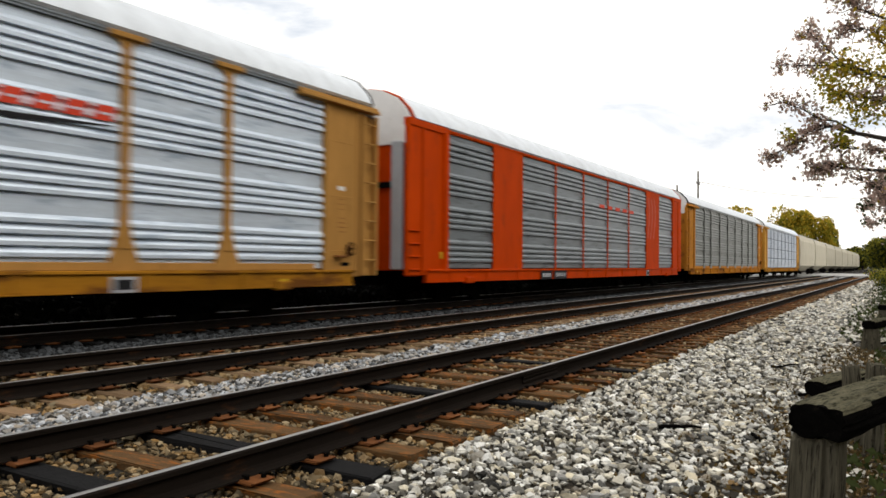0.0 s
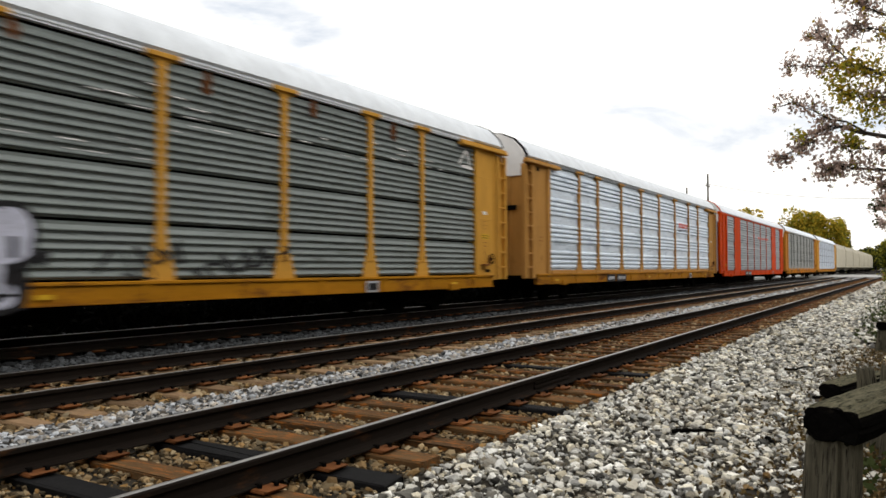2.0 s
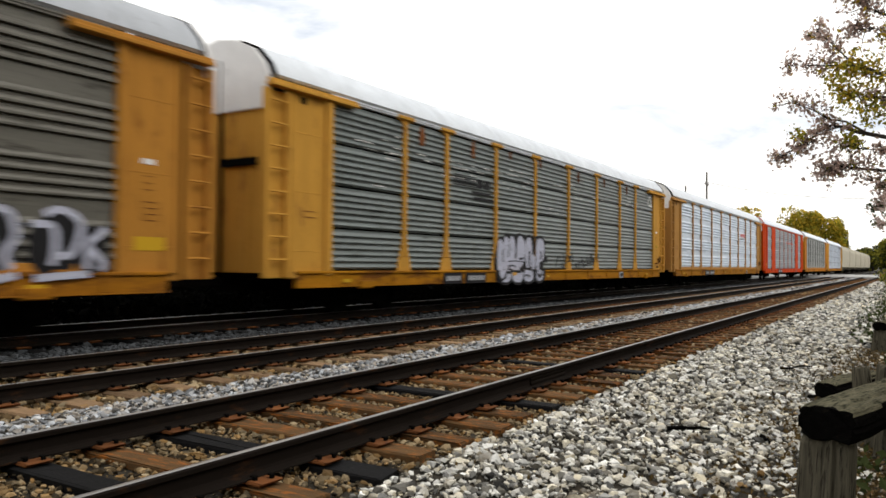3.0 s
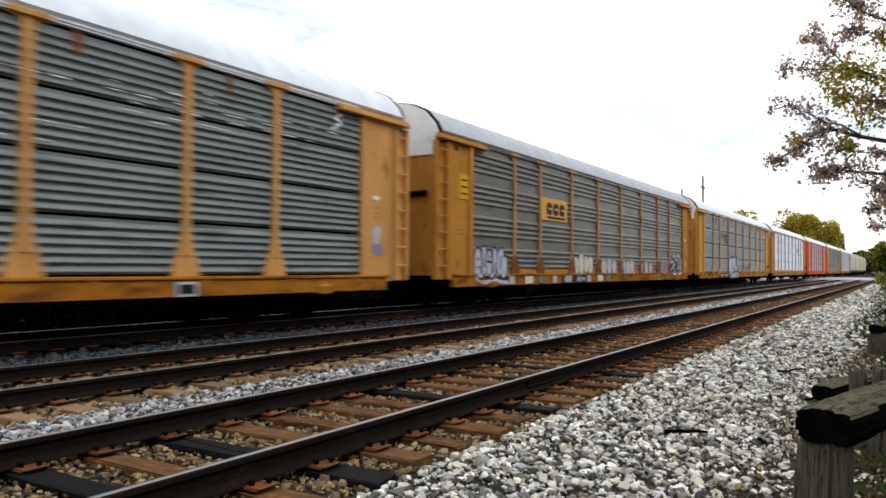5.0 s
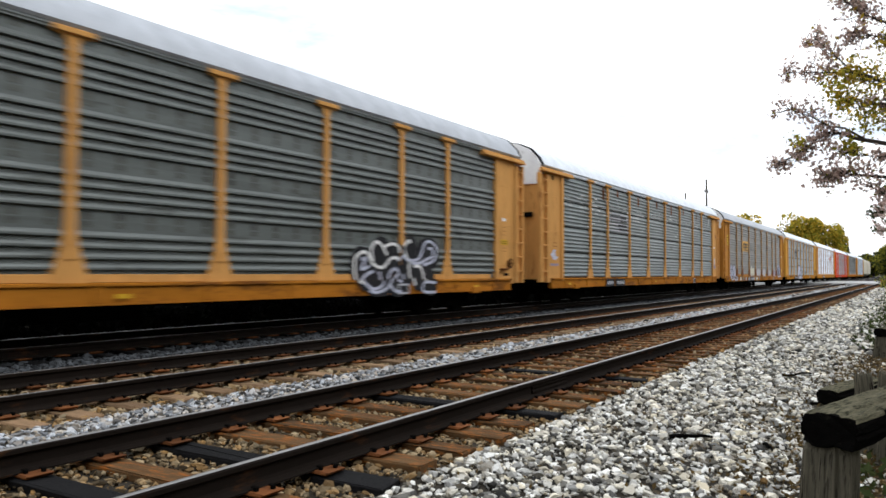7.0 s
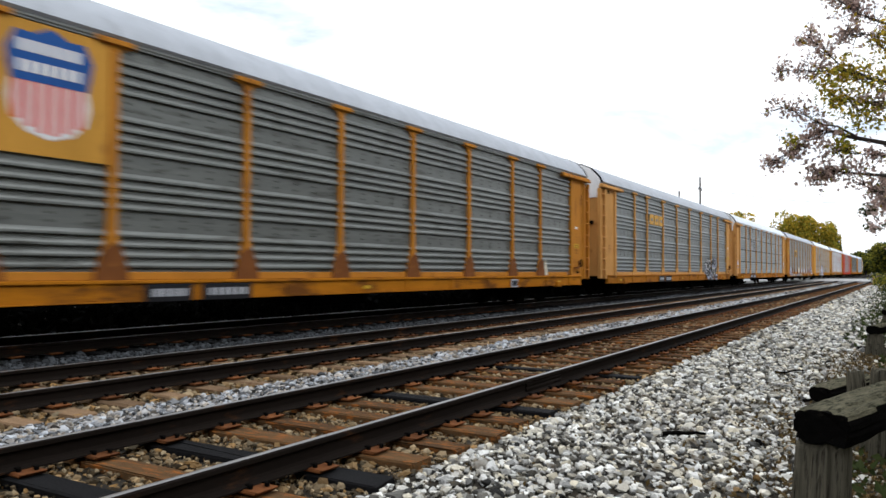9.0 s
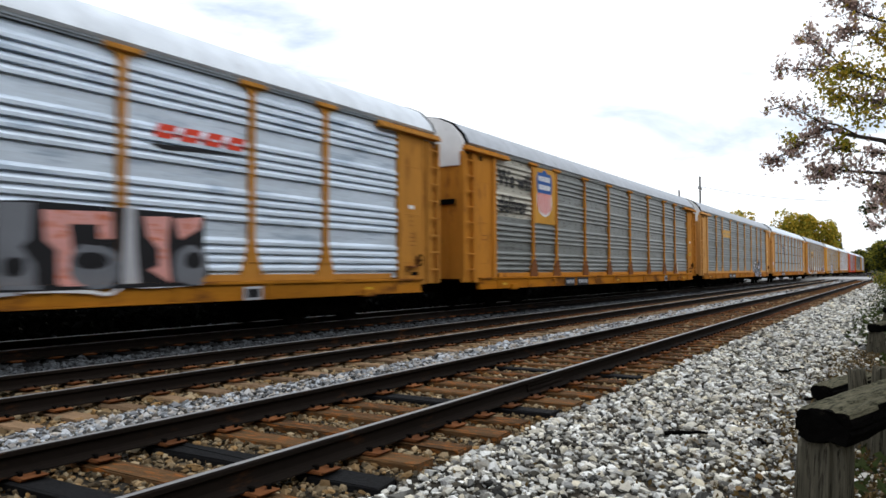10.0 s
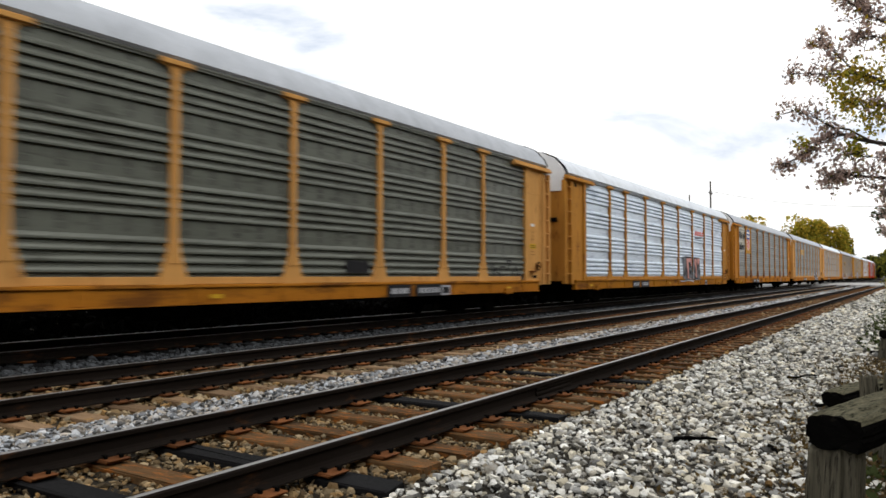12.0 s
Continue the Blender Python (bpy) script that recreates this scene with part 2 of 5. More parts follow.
# ---- mesh helpers ----
class Shape:
    """Collects vertices and faces of one part."""

    def __init__(self):
        self.v, self.f = [], []

    def add(self, verts, faces):
        n = len(self.v)
        self.v += [tuple(p) for p in verts]
        self.f += [tuple(i + n for i in face) for face in faces]
        return self

    def box(self, x0, x1, y0, y1, z0, z1, c=0.0):
        """A box; c: chamfer along its upright and level edges."""
        if c <= 0:
            v = [(x, y, z) for z in (z0, z1) for x, y in ((x0, y0), (x1, y0), (x1, y1), (x0, y1))]
            return self.add(v, [(3, 2, 1, 0), (4, 5, 6, 7), (0, 1, 5, 4), (1, 2, 6, 5), (2, 3, 7, 6), (3, 0, 4, 7)])
        ring = [(x0 + c, y0), (x1 - c, y0), (x1, y0 + c), (x1, y1 - c), (x1 - c, y1), (x0 + c, y1), (x0, y1 - c), (x0, y0 + c)]
        inner = [(min(max(x, x0 + c), x1 - c), min(max(y, y0 + c), y1 - c)) for x, y in ring]
        v = [(x, y, z0) for x, y in inner] + [(x, y, z0 + c) for x, y in ring] + [(x, y, z1 - c) for x, y in ring] + [(x, y, z1) for x, y in inner]
        f = [tuple(range(7, -1, -1)), tuple(range(24, 32))]
        for k in range(3):
            f += [(8 * k + i, 8 * k + (i + 1) % 8, 8 * k + 8 + (i + 1) % 8, 8 * k + 8 + i) for i in range(8)]
        return self.add(v, f)

    def prism(self, ring, a, b, axis="y", caps=True):
        """A closed outline swept along an axis from a to b."""
        n = len(ring)
        put = {"y": lambda p, t: (p[0], t, p[1]), "x": lambda p, t: (t, p[0], p[1]), "z": lambda p, t: (p[0], p[1], t)}[axis]
        v = [put(p, a) for p in ring] + [put(p, b) for p in ring]
        f = [(i, (i + 1) % n, n + (i + 1) % n, n + i) for i in range(n)]
        if caps:
            f += [tuple(range(n - 1, -1, -1)), tuple(range(n, 2 * n))]
        return self.add(v, f)

    def tube(self, points, radii, sides=8, closed=True):
        """A round bar along points."""
        n0, pts = len(self.v), [Vector(p) for p in points]
        rings = []
        for i, p in enumerate(pts):
            way = (pts[min(i + 1, len(pts) - 1)] - pts[max(i - 1, 0)]).normalized()
            side = way.orthogonal().normalized() if i == 0 else (side - way * side.dot(way)).normalized()
            up = way.cross(side)
            r = radii[i] if isinstance(radii, (list, tuple)) else radii
            rings.append([p + r * (math.cos(2 * math.pi * k / sides) * side + math.sin(2 * math.pi * k / sides) * up) for k in range(sides)])
        f = [(i * sides + k, i * sides + (k + 1) % sides, (i + 1) * sides + (k + 1) % sides, (i + 1) * sides + k)
             for i in range(len(pts) - 1) for k in range(sides)]
        if closed:
            f += [tuple(range(sides - 1, -1, -1)), tuple((len(pts) - 1) * sides + k for k in range(sides))]
        return self.add([p for r in rings for p in r], f)

    def mesh(self, name, mat, smooth=False):
        me = bpy.data.meshes.new(name)
        me.from_pydata(self.v, [], self.f)
        bm = bmesh.new()
        bm.from_mesh(me)
        bmesh.ops.recalc_face_normals(bm, faces=bm.faces)
        bm.to_mesh(me)
        bm.free()
        if smooth:
            me.polygons.foreach_set("use_smooth", [True] * len(me.polygons))
            me.set_sharp_from_angle(angle=radians(35))
        me.materials.append(mat)
        return me


def part(name, shape, mat, parent=None, label="", at=None, smooth=False):
    me = shape if isinstance(shape, bpy.types.Mesh) else shape.mesh(name, mat, smooth)
    ob = new(name, me)
    if parent:
        ob.parent = parent
    if at is not None:
        ob.matrix_basis = at if isinstance(at, Matrix) else Matrix.Translation(at)
    return tagged(ob, label)


def thing(name, label, category, at=None, group="", kind=""):
    ob = new(name)
    if at is not None:
        ob.matrix_basis = at
    return tagged(ob, label, category, group, kind)


def swarm(name, verts, faces, mat, label, category="", parent=None, kind="stuff"):
    """One mesh of very many pieces, from arrays of vertices and polygons of equal size."""
    me = bpy.data.meshes.new(name)
    k = faces.shape[1]
    me.vertices.add(len(verts))
    me.vertices.foreach_set("co", verts.astype(np.float32).ravel())
    me.loops.add(faces.size)
    me.loops.foreach_set("vertex_index", faces.astype(np.int32).ravel())
    me.polygons.add(len(faces))
    me.polygons.foreach_set("loop_start", np.arange(0, faces.size, k, dtype=np.int32))
    me.polygons.foreach_set("use_smooth", np.zeros(len(faces), dtype=bool))
    me.update(calc_edges=True)
    me.materials.append(mat)
    ob = new(name, me)
    ob.parent = parent
    return tagged(ob, label, category, "", kind)


rng = np.random.default_rng(4)

# ---- the line of the tracks ----
TRACKS = [-4.10, -7.67, -11.93]         # centre lines
BEND, RADIUS = 255.0, 350.0             # straight to here, then bending left
GAUGE = 1.505


def line(s, x):
    """Place and heading, in degrees, at s metres along a track whose straight stretch lies at x."""
    if s <= BEND:
        return x, s, 0.0
    a = (s - BEND) / RADIUS
    r = RADIUS + x
    return -RADIUS + r * math.cos(a), BEND + r * math.sin(a), math.degrees(a)


# ---- ground ----
def ground_height(x, y):
    """The land: a ballast bed under the tracks, falling to soil on both sides, and an added bank behind the scrub."""
    z = -0.07
    if x > -2.3:
        z -= 0.16 * min(1, (x + 2.3) / 2.2)
    if x > 0.6:
        z -= 0.25 * min(1, (x - 0.6) / 2.0)
    if x < -13.8:
        z -= 0.45 * min(1, (-13.8 - x) / 1.5)
    # bank added to back the scrub, so no bright gaps show under the train
    if x < -16:
        z += 1.5 * min(1, (-16 - x) / 3) * min(1, max(0, (80 - y) / 20))
    return z


def bend_x(x, y):
    return x - min(max(0, y - BEND) ** 2 / (2 * RADIUS), 60)


def build_ground():
    xs = [-2500, -800, -300, -120, -60, -30, -22, -17, -15.3, -14.5, -13.8, -12, -10, -8, -6, -4, -2.8, -2.3, -1.8, -1.3, -0.8, -0.3,
          0.2, 0.6, 1.1, 1.8, 2.6, 5, 10, 25, 60, 150, 500, 2500]
    ys = [-2500, -600, -150, -50, -20, -10, -5, 0, 2, 4, 6, 8, 10, 13, 16, 20, 26, 34, 44, 60, 80, 100, 120, 140, 160, 190,
          220, 250, 290, 340, 400, 460, 520, 700, 1100, 2500]
    v = [(bend_x(x, y) if abs(x) < 30 and y > 0 else x, y, ground_height(x, y) + (0.02 * noise.noise((x * 0.9, y * 0.9, 3)) if abs(x) < 3 and 0 < y < 40 else 0)) for y in ys for x in xs]
    n = len(xs)
    f = [(j * n + i, j * n + i + 1, (j + 1) * n + i + 1, (j + 1) * n + i) for j in range(len(ys) - 1) for i in range(n - 1)]
    me = bpy.data.meshes.new("ground")
    me.from_pydata(v, [], f)
    me.materials.append(M["ballast_ground"])
    me.materials.append(M["soil"])
    for p in me.polygons:
        i = p.index % (n - 1)
        # the near-black bed colour runs on over the added bank to darken it
        p.material_index = 0 if -35 < xs[i] < 0.55 else 1
    tagged(new("ground", me), "trodden ballast and bare soil beside the railway tracks", "ground", kind="structure")


build_ground()


# ---- tracks ----
HEAD = [(-0.020, 0.1745), (-0.020, 0.177), (-0.014, 0.1795), (0.014, 0.1795), (0.020, 0.177), (0.020, 0.1745)]
BODY = [(-0.075, 0.018), (-0.075, 0.028), (-0.022, 0.044), (-0.009, 0.060), (-0.009, 0.125), (-0.036, 0.143), (-0.037, 0.168), (-0.030, 0.1755), (0.030, 0.1755), (0.037, 0.168), (0.036, 0.143), (0.009, 0.125),
        (0.009, 0.060), (0.022, 0.044), (0.075, 0.028), (0.075, 0.018)]


def sweep(ring, x, stations):
    s = Shape()
    n = len(ring)
    v = []
    for st in stations:
        px, py, a = line(st, x)
        c, d = math.cos(radians(a)), math.sin(radians(a))
        v += [(px + r[0] * c, py + r[0] * d, r[1]) for r in ring]
    f = [(k * n + i, k * n + (i + 1) % n, (k + 1) * n + (i + 1) % n, (k + 1) * n + i) for k in range(len(stations) - 1) for i in range(n)]
    return s.add(v, f + [tuple(range(n)), tuple(range((len(stations) - 1) * n, len(stations) * n))])


def build_tracks():
    stations = [-40, 0, 40, 80, 120, 160, 200, 255] + [255 + 8 * k for k in range(1, 28)]
    labels = ["brown railway track with polished rails on weathered ties", "brown railway track on pale weathered ties", "railway track carrying the freight train, shade in its tie colour"]
    tie_mesh = {}
    for key, mat in (("tie", M["tie"]), ("tie_pale", M["tie_pale"]), ("tie_black", M["tie_black"])):
        tie_mesh[key] = []
        for k in range(3):
            s = Shape().box(-1.32, 1.32, -0.11, 0.11, -0.16, 0.0, 0.012)
            s.v = [(x + rng.uniform(-0.012, 0.012), y + rng.uniform(-0.012, 0.012), z + rng.uniform(-0.012, 0.004)) for x, y, z in s.v]
            tie_mesh[key].append(s.mesh(key, mat))
    plate = Shape().box(-0.18, 0.18, -0.09, 0.09, 0.0, 0.018, 0.005)
    plate.box(-0.20, -0.076, -0.085, 0.085, 0.017, 0.024, 0.003).box(0.076, 0.20, -0.085, 0.085, 0.017, 0.024, 0.003)
    plate = plate.mesh("tie_plate", M["plate"])
    spike = Shape().box(-0.014, 0.014, -0.012, 0.012, 0.02, 0.048, 0.004).box(-0.03, 0.012, -0.016, 0.016, 0.04, 0.052, 0.004).mesh("spike", M["iron"])
    bar = Shape().prism([(0.010, 0.05), (0.03, 0.055), (0.03, 0.075), (0.018, 0.09), (0.03, 0.11), (0.03, 0.125), (0.012, 0.128)], -0.45, 0.45).mesh("joint_bar", M["rail"])
    for n, x in enumerate(TRACKS):
        track = thing("railway_track", labels[n], "track", group="tracks", kind="structure")
        for side in (-1, 1):
            rail = part("rail", sweep(BODY, x + side * GAUGE / 2, stations), M["rail"], track)
            part("railhead", sweep(HEAD, x + side * GAUGE / 2, stations), M["rail_top"], rail, "polished steel railhead")
        start, pitch = [(3.72 - 0.54 * 16, 0.54), (3.50 - 0.54 * 12, 0.545), (0.4, 0.56)][n]
        count, near = [(215, 70), (190, 60), (100, 40)][n]
        for k in range(count):
            y = start + k * pitch + rng.uniform(-0.03, 0.03)
            if y > 112:
                break
            # far track: black tie colour stands in for the shade under the train
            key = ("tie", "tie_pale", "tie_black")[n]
            if n == 0 and k in (14, 16, 12, 21, 26):
                key = "tie_black"
            at = pose(x + rng.uniform(-0.05, 0.05), y, rng.uniform(-0.012, 0.0), 0, 0, rng.uniform(-1.0, 1.0))
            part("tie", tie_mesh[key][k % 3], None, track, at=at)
            if k < near:
                for side in (-1, 1):
                    at = pose(x + side * GAUGE / 2, y, 0.001)
                    pl = part("tie_plate", plate, None, track, at=at)
                    if n < 2 and k < 46:
                        for sx, sy in ((-0.105, 0.05), (0.105, -0.05), (0.15, 0.04)):
                            part("spike", spike, None, pl, at=pose(sx + 0.0, sy, 0, 0, 0, 0 if sx > 0 else 180))
        if n == 0:
            part("joint_bar", bar, None, track, "rusty joint bar", at=pose(x + GAUGE / 2, 7.45, 0))


build_tracks()


# ---- ballast stones ----
def icosahedron():
    t = (1 + 5 ** 0.5) / 2
    v = np.array([(-1, t, 0), (1, t, 0), (-1, -t, 0), (1, -t, 0), (0, -1, t), (0, 1, t), (0, -1, -t), (0, 1, -t), (t, 0, -1), (t, 0, 1), (-t, 0, -1), (-t, 0, 1)])
    f = np.array([(0, 11, 5), (0, 5, 1), (0, 1, 7), (0, 7, 10), (0, 10, 11), (1, 5, 9), (5, 11, 4), (11, 10, 2), (10, 7, 6), (7, 1, 8),
                  (3, 9, 4), (3, 4, 2), (3, 2, 6), (3, 6, 8), (3, 8, 9), (4, 9, 5), (2, 4, 11), (6, 2, 10), (8, 6, 7), (9, 8, 1)])
    return v / np.linalg.norm(v[0]), f


def stones(name, x, y, z, size, mat, label):
    base, faces = icosahedron()
    n = len(x)
    v = base[None] * (1 + rng.uniform(-0.5, 0.4, (n, 12, 1)))
    v = v * (size[:, None, None] * rng.uniform(0.6, 1.25, (n, 1, 3)))
    q = rng.normal(size=(n, 4))
    q /= np.linalg.norm(q, axis=1)[:, None]
    w, a, b, c = q.T
    rot = np.stack([1 - 2 * (b * b + c * c), 2 * (a * b - c * w), 2 * (a * c + b * w), 2 * (a * b + c * w), 1 - 2 * (a * a + c * c), 2 * (b * c - a * w),
                    2 * (a * c - b * w), 2 * (b * c + a * w), 1 - 2 * (a * a + b * b)], 1).reshape(n, 3, 3)
    v = np.einsum("nij,nkj->nki", rot, v) * (1, 1, 0.72) + np.stack([x, y, z], 1)[:, None]
    f = faces[None] + 12 * np.arange(n)[:, None, None]
    return swarm(name, v.reshape(-1, 3), f.reshape(-1, 3), mat, label, "gravel")


def scatter(x0, x1, bands):
    """Random places in strips (y0, y1, stones a square metre, half size)."""
    out = []
    for y0, y1, density, size in bands:
        n = int((x1 - x0) * (y1 - y0) * density)
        out.append(np.stack([rng.uniform(x0, x1, n), rng.uniform(y0, y1, n), rng.gamma(4.5, 1 / 4.5, n).clip(0.35, 2.1) * size], 1))
    return np.concatenate(out).T


def land(x):
    return np.array([ground_height(a, 0) for a in x])


x, y, s = scatter(-2.75, 0.9, [(-4, 1.6, 300, 0.024), (1.6, 4.5, 720, 0.0215), (4.5, 8, 580, 0.0235), (8, 14, 400, 0.026), (14, 30, 165, 0.038), (30, 60, 52, 0.058), (60, 115, 17, 0.085)])
keep = rng.random(len(x)) < np.clip((-0.3 - x) / 0.9, 0.22, 1)
x, y, s = x[keep], y[keep], s[keep]
stones("ballast", x, y, land(x) + 0.02 + rng.uniform(-0.012, 0.012, len(x)), s, M["stone"], "loose pale grey crushed stone beside the track")
x, y, s = scatter(-6.32, -5.42, [(-4, 1.5, 250, 0.026), (1.5, 9, 700, 0.024), (9, 20, 380, 0.032), (20, 50, 150, 0.055), (50, 110, 40, 0.08)])
stones("ballast", x, y, -0.035 + rng.uniform(-0.02, 0.012, len(x)), s, M["stone_blue"], "bluish grey crushed stone between the tracks")
x, y, s = scatter(-5.42, -2.75, [(-4, 1.2, 200, 0.024), (1.2, 8, 640, 0.020), (8, 18, 360, 0.026), (18, 45, 90, 0.04)])
stones("ballast", x, y, -0.052 + rng.uniform(-0.012, 0.012, len(x)), s, M["stone_brown"], "brown oil-stained crushed stone between the ties")
x, y, s = scatter(-9.1, -6.32, [(2.5, 12, 380, 0.028), (12, 30, 130, 0.036)])
stones("ballast", x, y, -0.052 + rng.uniform(-0.012, 0.012, len(x)), s, M["stone_brown"], "brown crushed stone between the ties")
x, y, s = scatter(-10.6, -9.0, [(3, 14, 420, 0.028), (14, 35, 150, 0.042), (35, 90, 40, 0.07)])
stones("ballast", x, y, -0.035 + rng.uniform(-0.02, 0.012, len(x)), s, M["stone_dim"], "bluish grey crushed stone beside the train, shade in its colour")
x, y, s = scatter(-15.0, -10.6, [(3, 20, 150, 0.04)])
stones("ballast", x, y, -0.05 + rng.uniform(-0.02, 0.012, len(x)), s, M["stone_dim"], "crushed stone under the train, darkened for its shade")
x, y, s = scatter(-1.0, 1.0, [(1.6, 8, 260, 0.018), (8, 16, 160, 0.024)])
keep = rng.random(len(x)) < np.clip((x + 1.1) / 0.9, 0, 1)
x, y, s = x[keep], y[keep], s[keep]
stones("gravel", x, y, land(x) + 0.015 + rng.uniform(-0.01, 0.01, len(x)), s, M["stone_brown"], "dirty brown crushed stone along the barrier")

# ---- freight train ----
POSTS = [2.72, 4.66, 7.45, 10.2, 13.02, 15.86, 18.62, 20.74]
LONG = 23.3                       # length of the sheeted side
MID = LONG / 2
END0, END1 = -1.95 - MID, 25.25 - MID     # ends of the body
SIDE = 1.49                       # half width at the sheets
LOW, HIGH = 0.99, 4.66            # sheets, above the rail
SPEED, PITCH, FIRST = 17.378, 28.482, 0.055
BAYS = list(zip([0] + POSTS, POSTS + [LONG + 0.09]))


TIER = (HIGH - LOW) / 4


def corrugation(style):
    """Heights and depths of one tier of a sheet, from its foot up."""
    pts = [(0.0, 0.0)]
    if style == "gapped":            # close ridges, with an open slot above
        top = TIER - 0.05
        for k in range(6):
            a = 0.02 + k * 0.138
            pts += [(a, 0.0), (a + 0.016, 0.049), (a + 0.034, 0.049), (a + 0.106, 0.0)]
    else:                            # four ridges to a tier and a flat band between the groups
        top = TIER
        run, crest = (0.138, 0.072) if style == "broad" else (0.110, 0.048)
        for k in range(4):
            a = 0.155 + k * 0.163
            pts += [(a - 0.018, 0.0), (a - 0.010, -0.026), (a + 0.004, -0.026), (a + 0.014, 0.049), (a + crest, 0.049), (a + (crest + run) * 0.5, 0.030), (a + run, 0.0)]
    return pts + [(top, 0.0)]


def panel_shape(width, style):
    ring = [(d, z) for z, d in corrugation(style)]
    return Shape().prism(ring + [(-0.06, ring[-1][1]), (-0.06, 0.0)], -width / 2, width / 2)


HALF = [(0.05, 5.67), (0.62, 5.56), (1.06, 5.37), (1.40, 5.02), (1.51, 4.80)]
ROOF = [(-x, z) for x, z in HALF[::-1]] + HALF


def roof_mesh(mat):
    """A curved roof of one skin with a drip rail along each edge."""
    inner = [(x * 0.97, z - 0.05) for x, z in ROOF]
    s = Shape().prism(ROOF + inner[::-1], END0 + 0.28, END1 - 0.28)
    me = s.mesh("roof", mat, True)
    return me


def post_shape(wide=0.17):
    """An upright with a flared foot and a spreading head."""
    s = Shape()
    ring = [(-0.29, 0.86), (0.29, 0.86), (0.275, 1.10), (wide / 2 + 0.06, 1.48), (wide / 2, 1.80), (wide / 2, 4.53), (wide / 2 + 0.05, 4.61), (0.33, 4.635), (0.33, 4.735),
            (-0.33, 4.735), (-0.33, 4.635), (-wide / 2 - 0.05, 4.61), (-wide / 2, 4.53), (-wide / 2, 1.80), (-wide / 2 - 0.06, 1.48), (-0.275, 1.10)]
    s.prism(ring, -0.02, 0.018, "x")
    s.box(0.018, 0.075, -0.33, 0.33, 4.645, 4.735, 0.012)
    s.box(0.018, 0.05, -wide / 2 + 0.02, wide / 2 - 0.02, 1.3, 4.52, 0.012)
    return s


def foot_shape(wide=0.17):
    """The flared foot of an upright, lapped over it."""
    ring = [(-0.295, 0.862), (0.295, 0.862), (0.28, 1.10), (wide / 2 + 0.07, 1.44), (wide / 2 - 0.02, 1.56), (-wide / 2 + 0.04, 1.50), (-wide / 2 - 0.07, 1.42), (-0.28, 1.10)]
    return Shape().prism(ring, 0.012, 0.054, "x")


def band_marks(pressed):
    """Marks in the flat bands, darker than the sheets: two rows of bolt heads, or upright pressings."""
    s = Shape()
    for a, b in BAYS:
        n = max(3, int((b - a) / 0.5))
        for tier in range(4):
            for k in range(n):
                y = a + (k + 0.5) * (b - a) / n - MID
                base = LOW + tier * TIER
                if pressed:
                    for z0, z1 in ((base + 0.012, base + 0.12), (base + 0.81, base + 0.905)):
                        s.box(1.398, 1.406, y - 0.06, y + 0.06, z0, z1, 0.003)
                else:
                    for z in (base + 0.05, base + 0.845):
                        s.box(1.398, 1.416, y - 0.045, y + 0.045, z - 0.018, z + 0.018, 0.005)
    return s


def thin_post_shape():
    return Shape().box(-0.01, 0.03, -0.05, 0.05, LOW - 0.05, HIGH + 0.03, 0.01)


def solid_panel_shape(width):
    return Shape().box(-0.06, 0.06, -width / 2, width / 2, LOW - 0.06, HIGH + 0.03, 0.015)


def sill_shape():
    """The side sill: a deep channel with a top flange, brackets and jacking pads."""
    s = Shape()
    s.box(1.36, 1.50, END0 + 0.9, END1 - 0.9, 0.62, 0.90, 0.015)
    s.box(1.36, 1.54, END0 + 0.9, END1 - 0.9, 0.895, 0.955, 0.012)
    s.box(1.36, 1.53, END0 + 0.9, END1 - 0.9, 0.605, 0.63, 0.006)
    for k in range(12):
        y = END0 + 2.0 + k * 2.1
        s.box(1.495, 1.53, y, y + 0.12, 0.64, 0.90, 0.01)
    for y in (END0 + 3.1, END1 - 3.1):
        s.box(1.40, 1.56, y - 0.22, y + 0.22, 0.56, 0.74, 0.02)
    return s


def ledge_shape(a, b):
    """The board at the foot of one bay of sheets."""
    return Shape().box(1.37, 1.446, a - MID + 0.24, b - MID - 0.24, 0.957, 1.085, 0.008)


def eave_shape():
    """The band between sheets and roof, with a lip below."""
    return Shape().box(1.37, 1.462, -MID, LONG - MID, 4.668, 4.795).box(1.37, 1.478, -MID, LONG - MID, 4.70, 4.745, 0.008)


def corner_panel_shape(sign):
    """The solid end stretch of a side."""
    y0, y1 = (END0 + 0.66, -MID - 0.02) if sign < 0 else (LONG - MID + 0.10, END1 - 0.66)
    return Shape().box(1.30, 1.46, y0, y1, 0.80, 4.62, 0.02)


def corner_fold_shape(sign, inner):
    """An upright fold at one edge of the end stretch."""
    if sign < 0:
        return Shape().box(1.44, 1.53, -MID - 0.24, -MID - 0.022, 0.86, 4.66, 0.015) if inner else Shape().box(1.44, 1.50, END0 + 0.662, END0 + 0.74, 0.80, 4.61, 0.012)
    return Shape().box(1.44, 1.50, LONG - MID + 0.102, LONG - MID + 0.26, 0.86, 4.66, 0.015) if inner else Shape().box(1.44, 1.49, END1 - 0.76, END1 - 0.662, 0.80, 4.60, 0.012)


def seam_shape(sign):
    """A pressed seam across the end stretch of a side."""
    a, b = (END0 + 0.76, -MID - 0.25) if sign < 0 else (LONG - MID + 0.28, END1 - 0.77)
    return Shape().box(1.455, 1.464, a, b, 0, 0.025, 0.004)


def ladder_span(sign):
    return (END0, END0 + 0.64) if sign < 0 else (END1 - 0.58, END1)


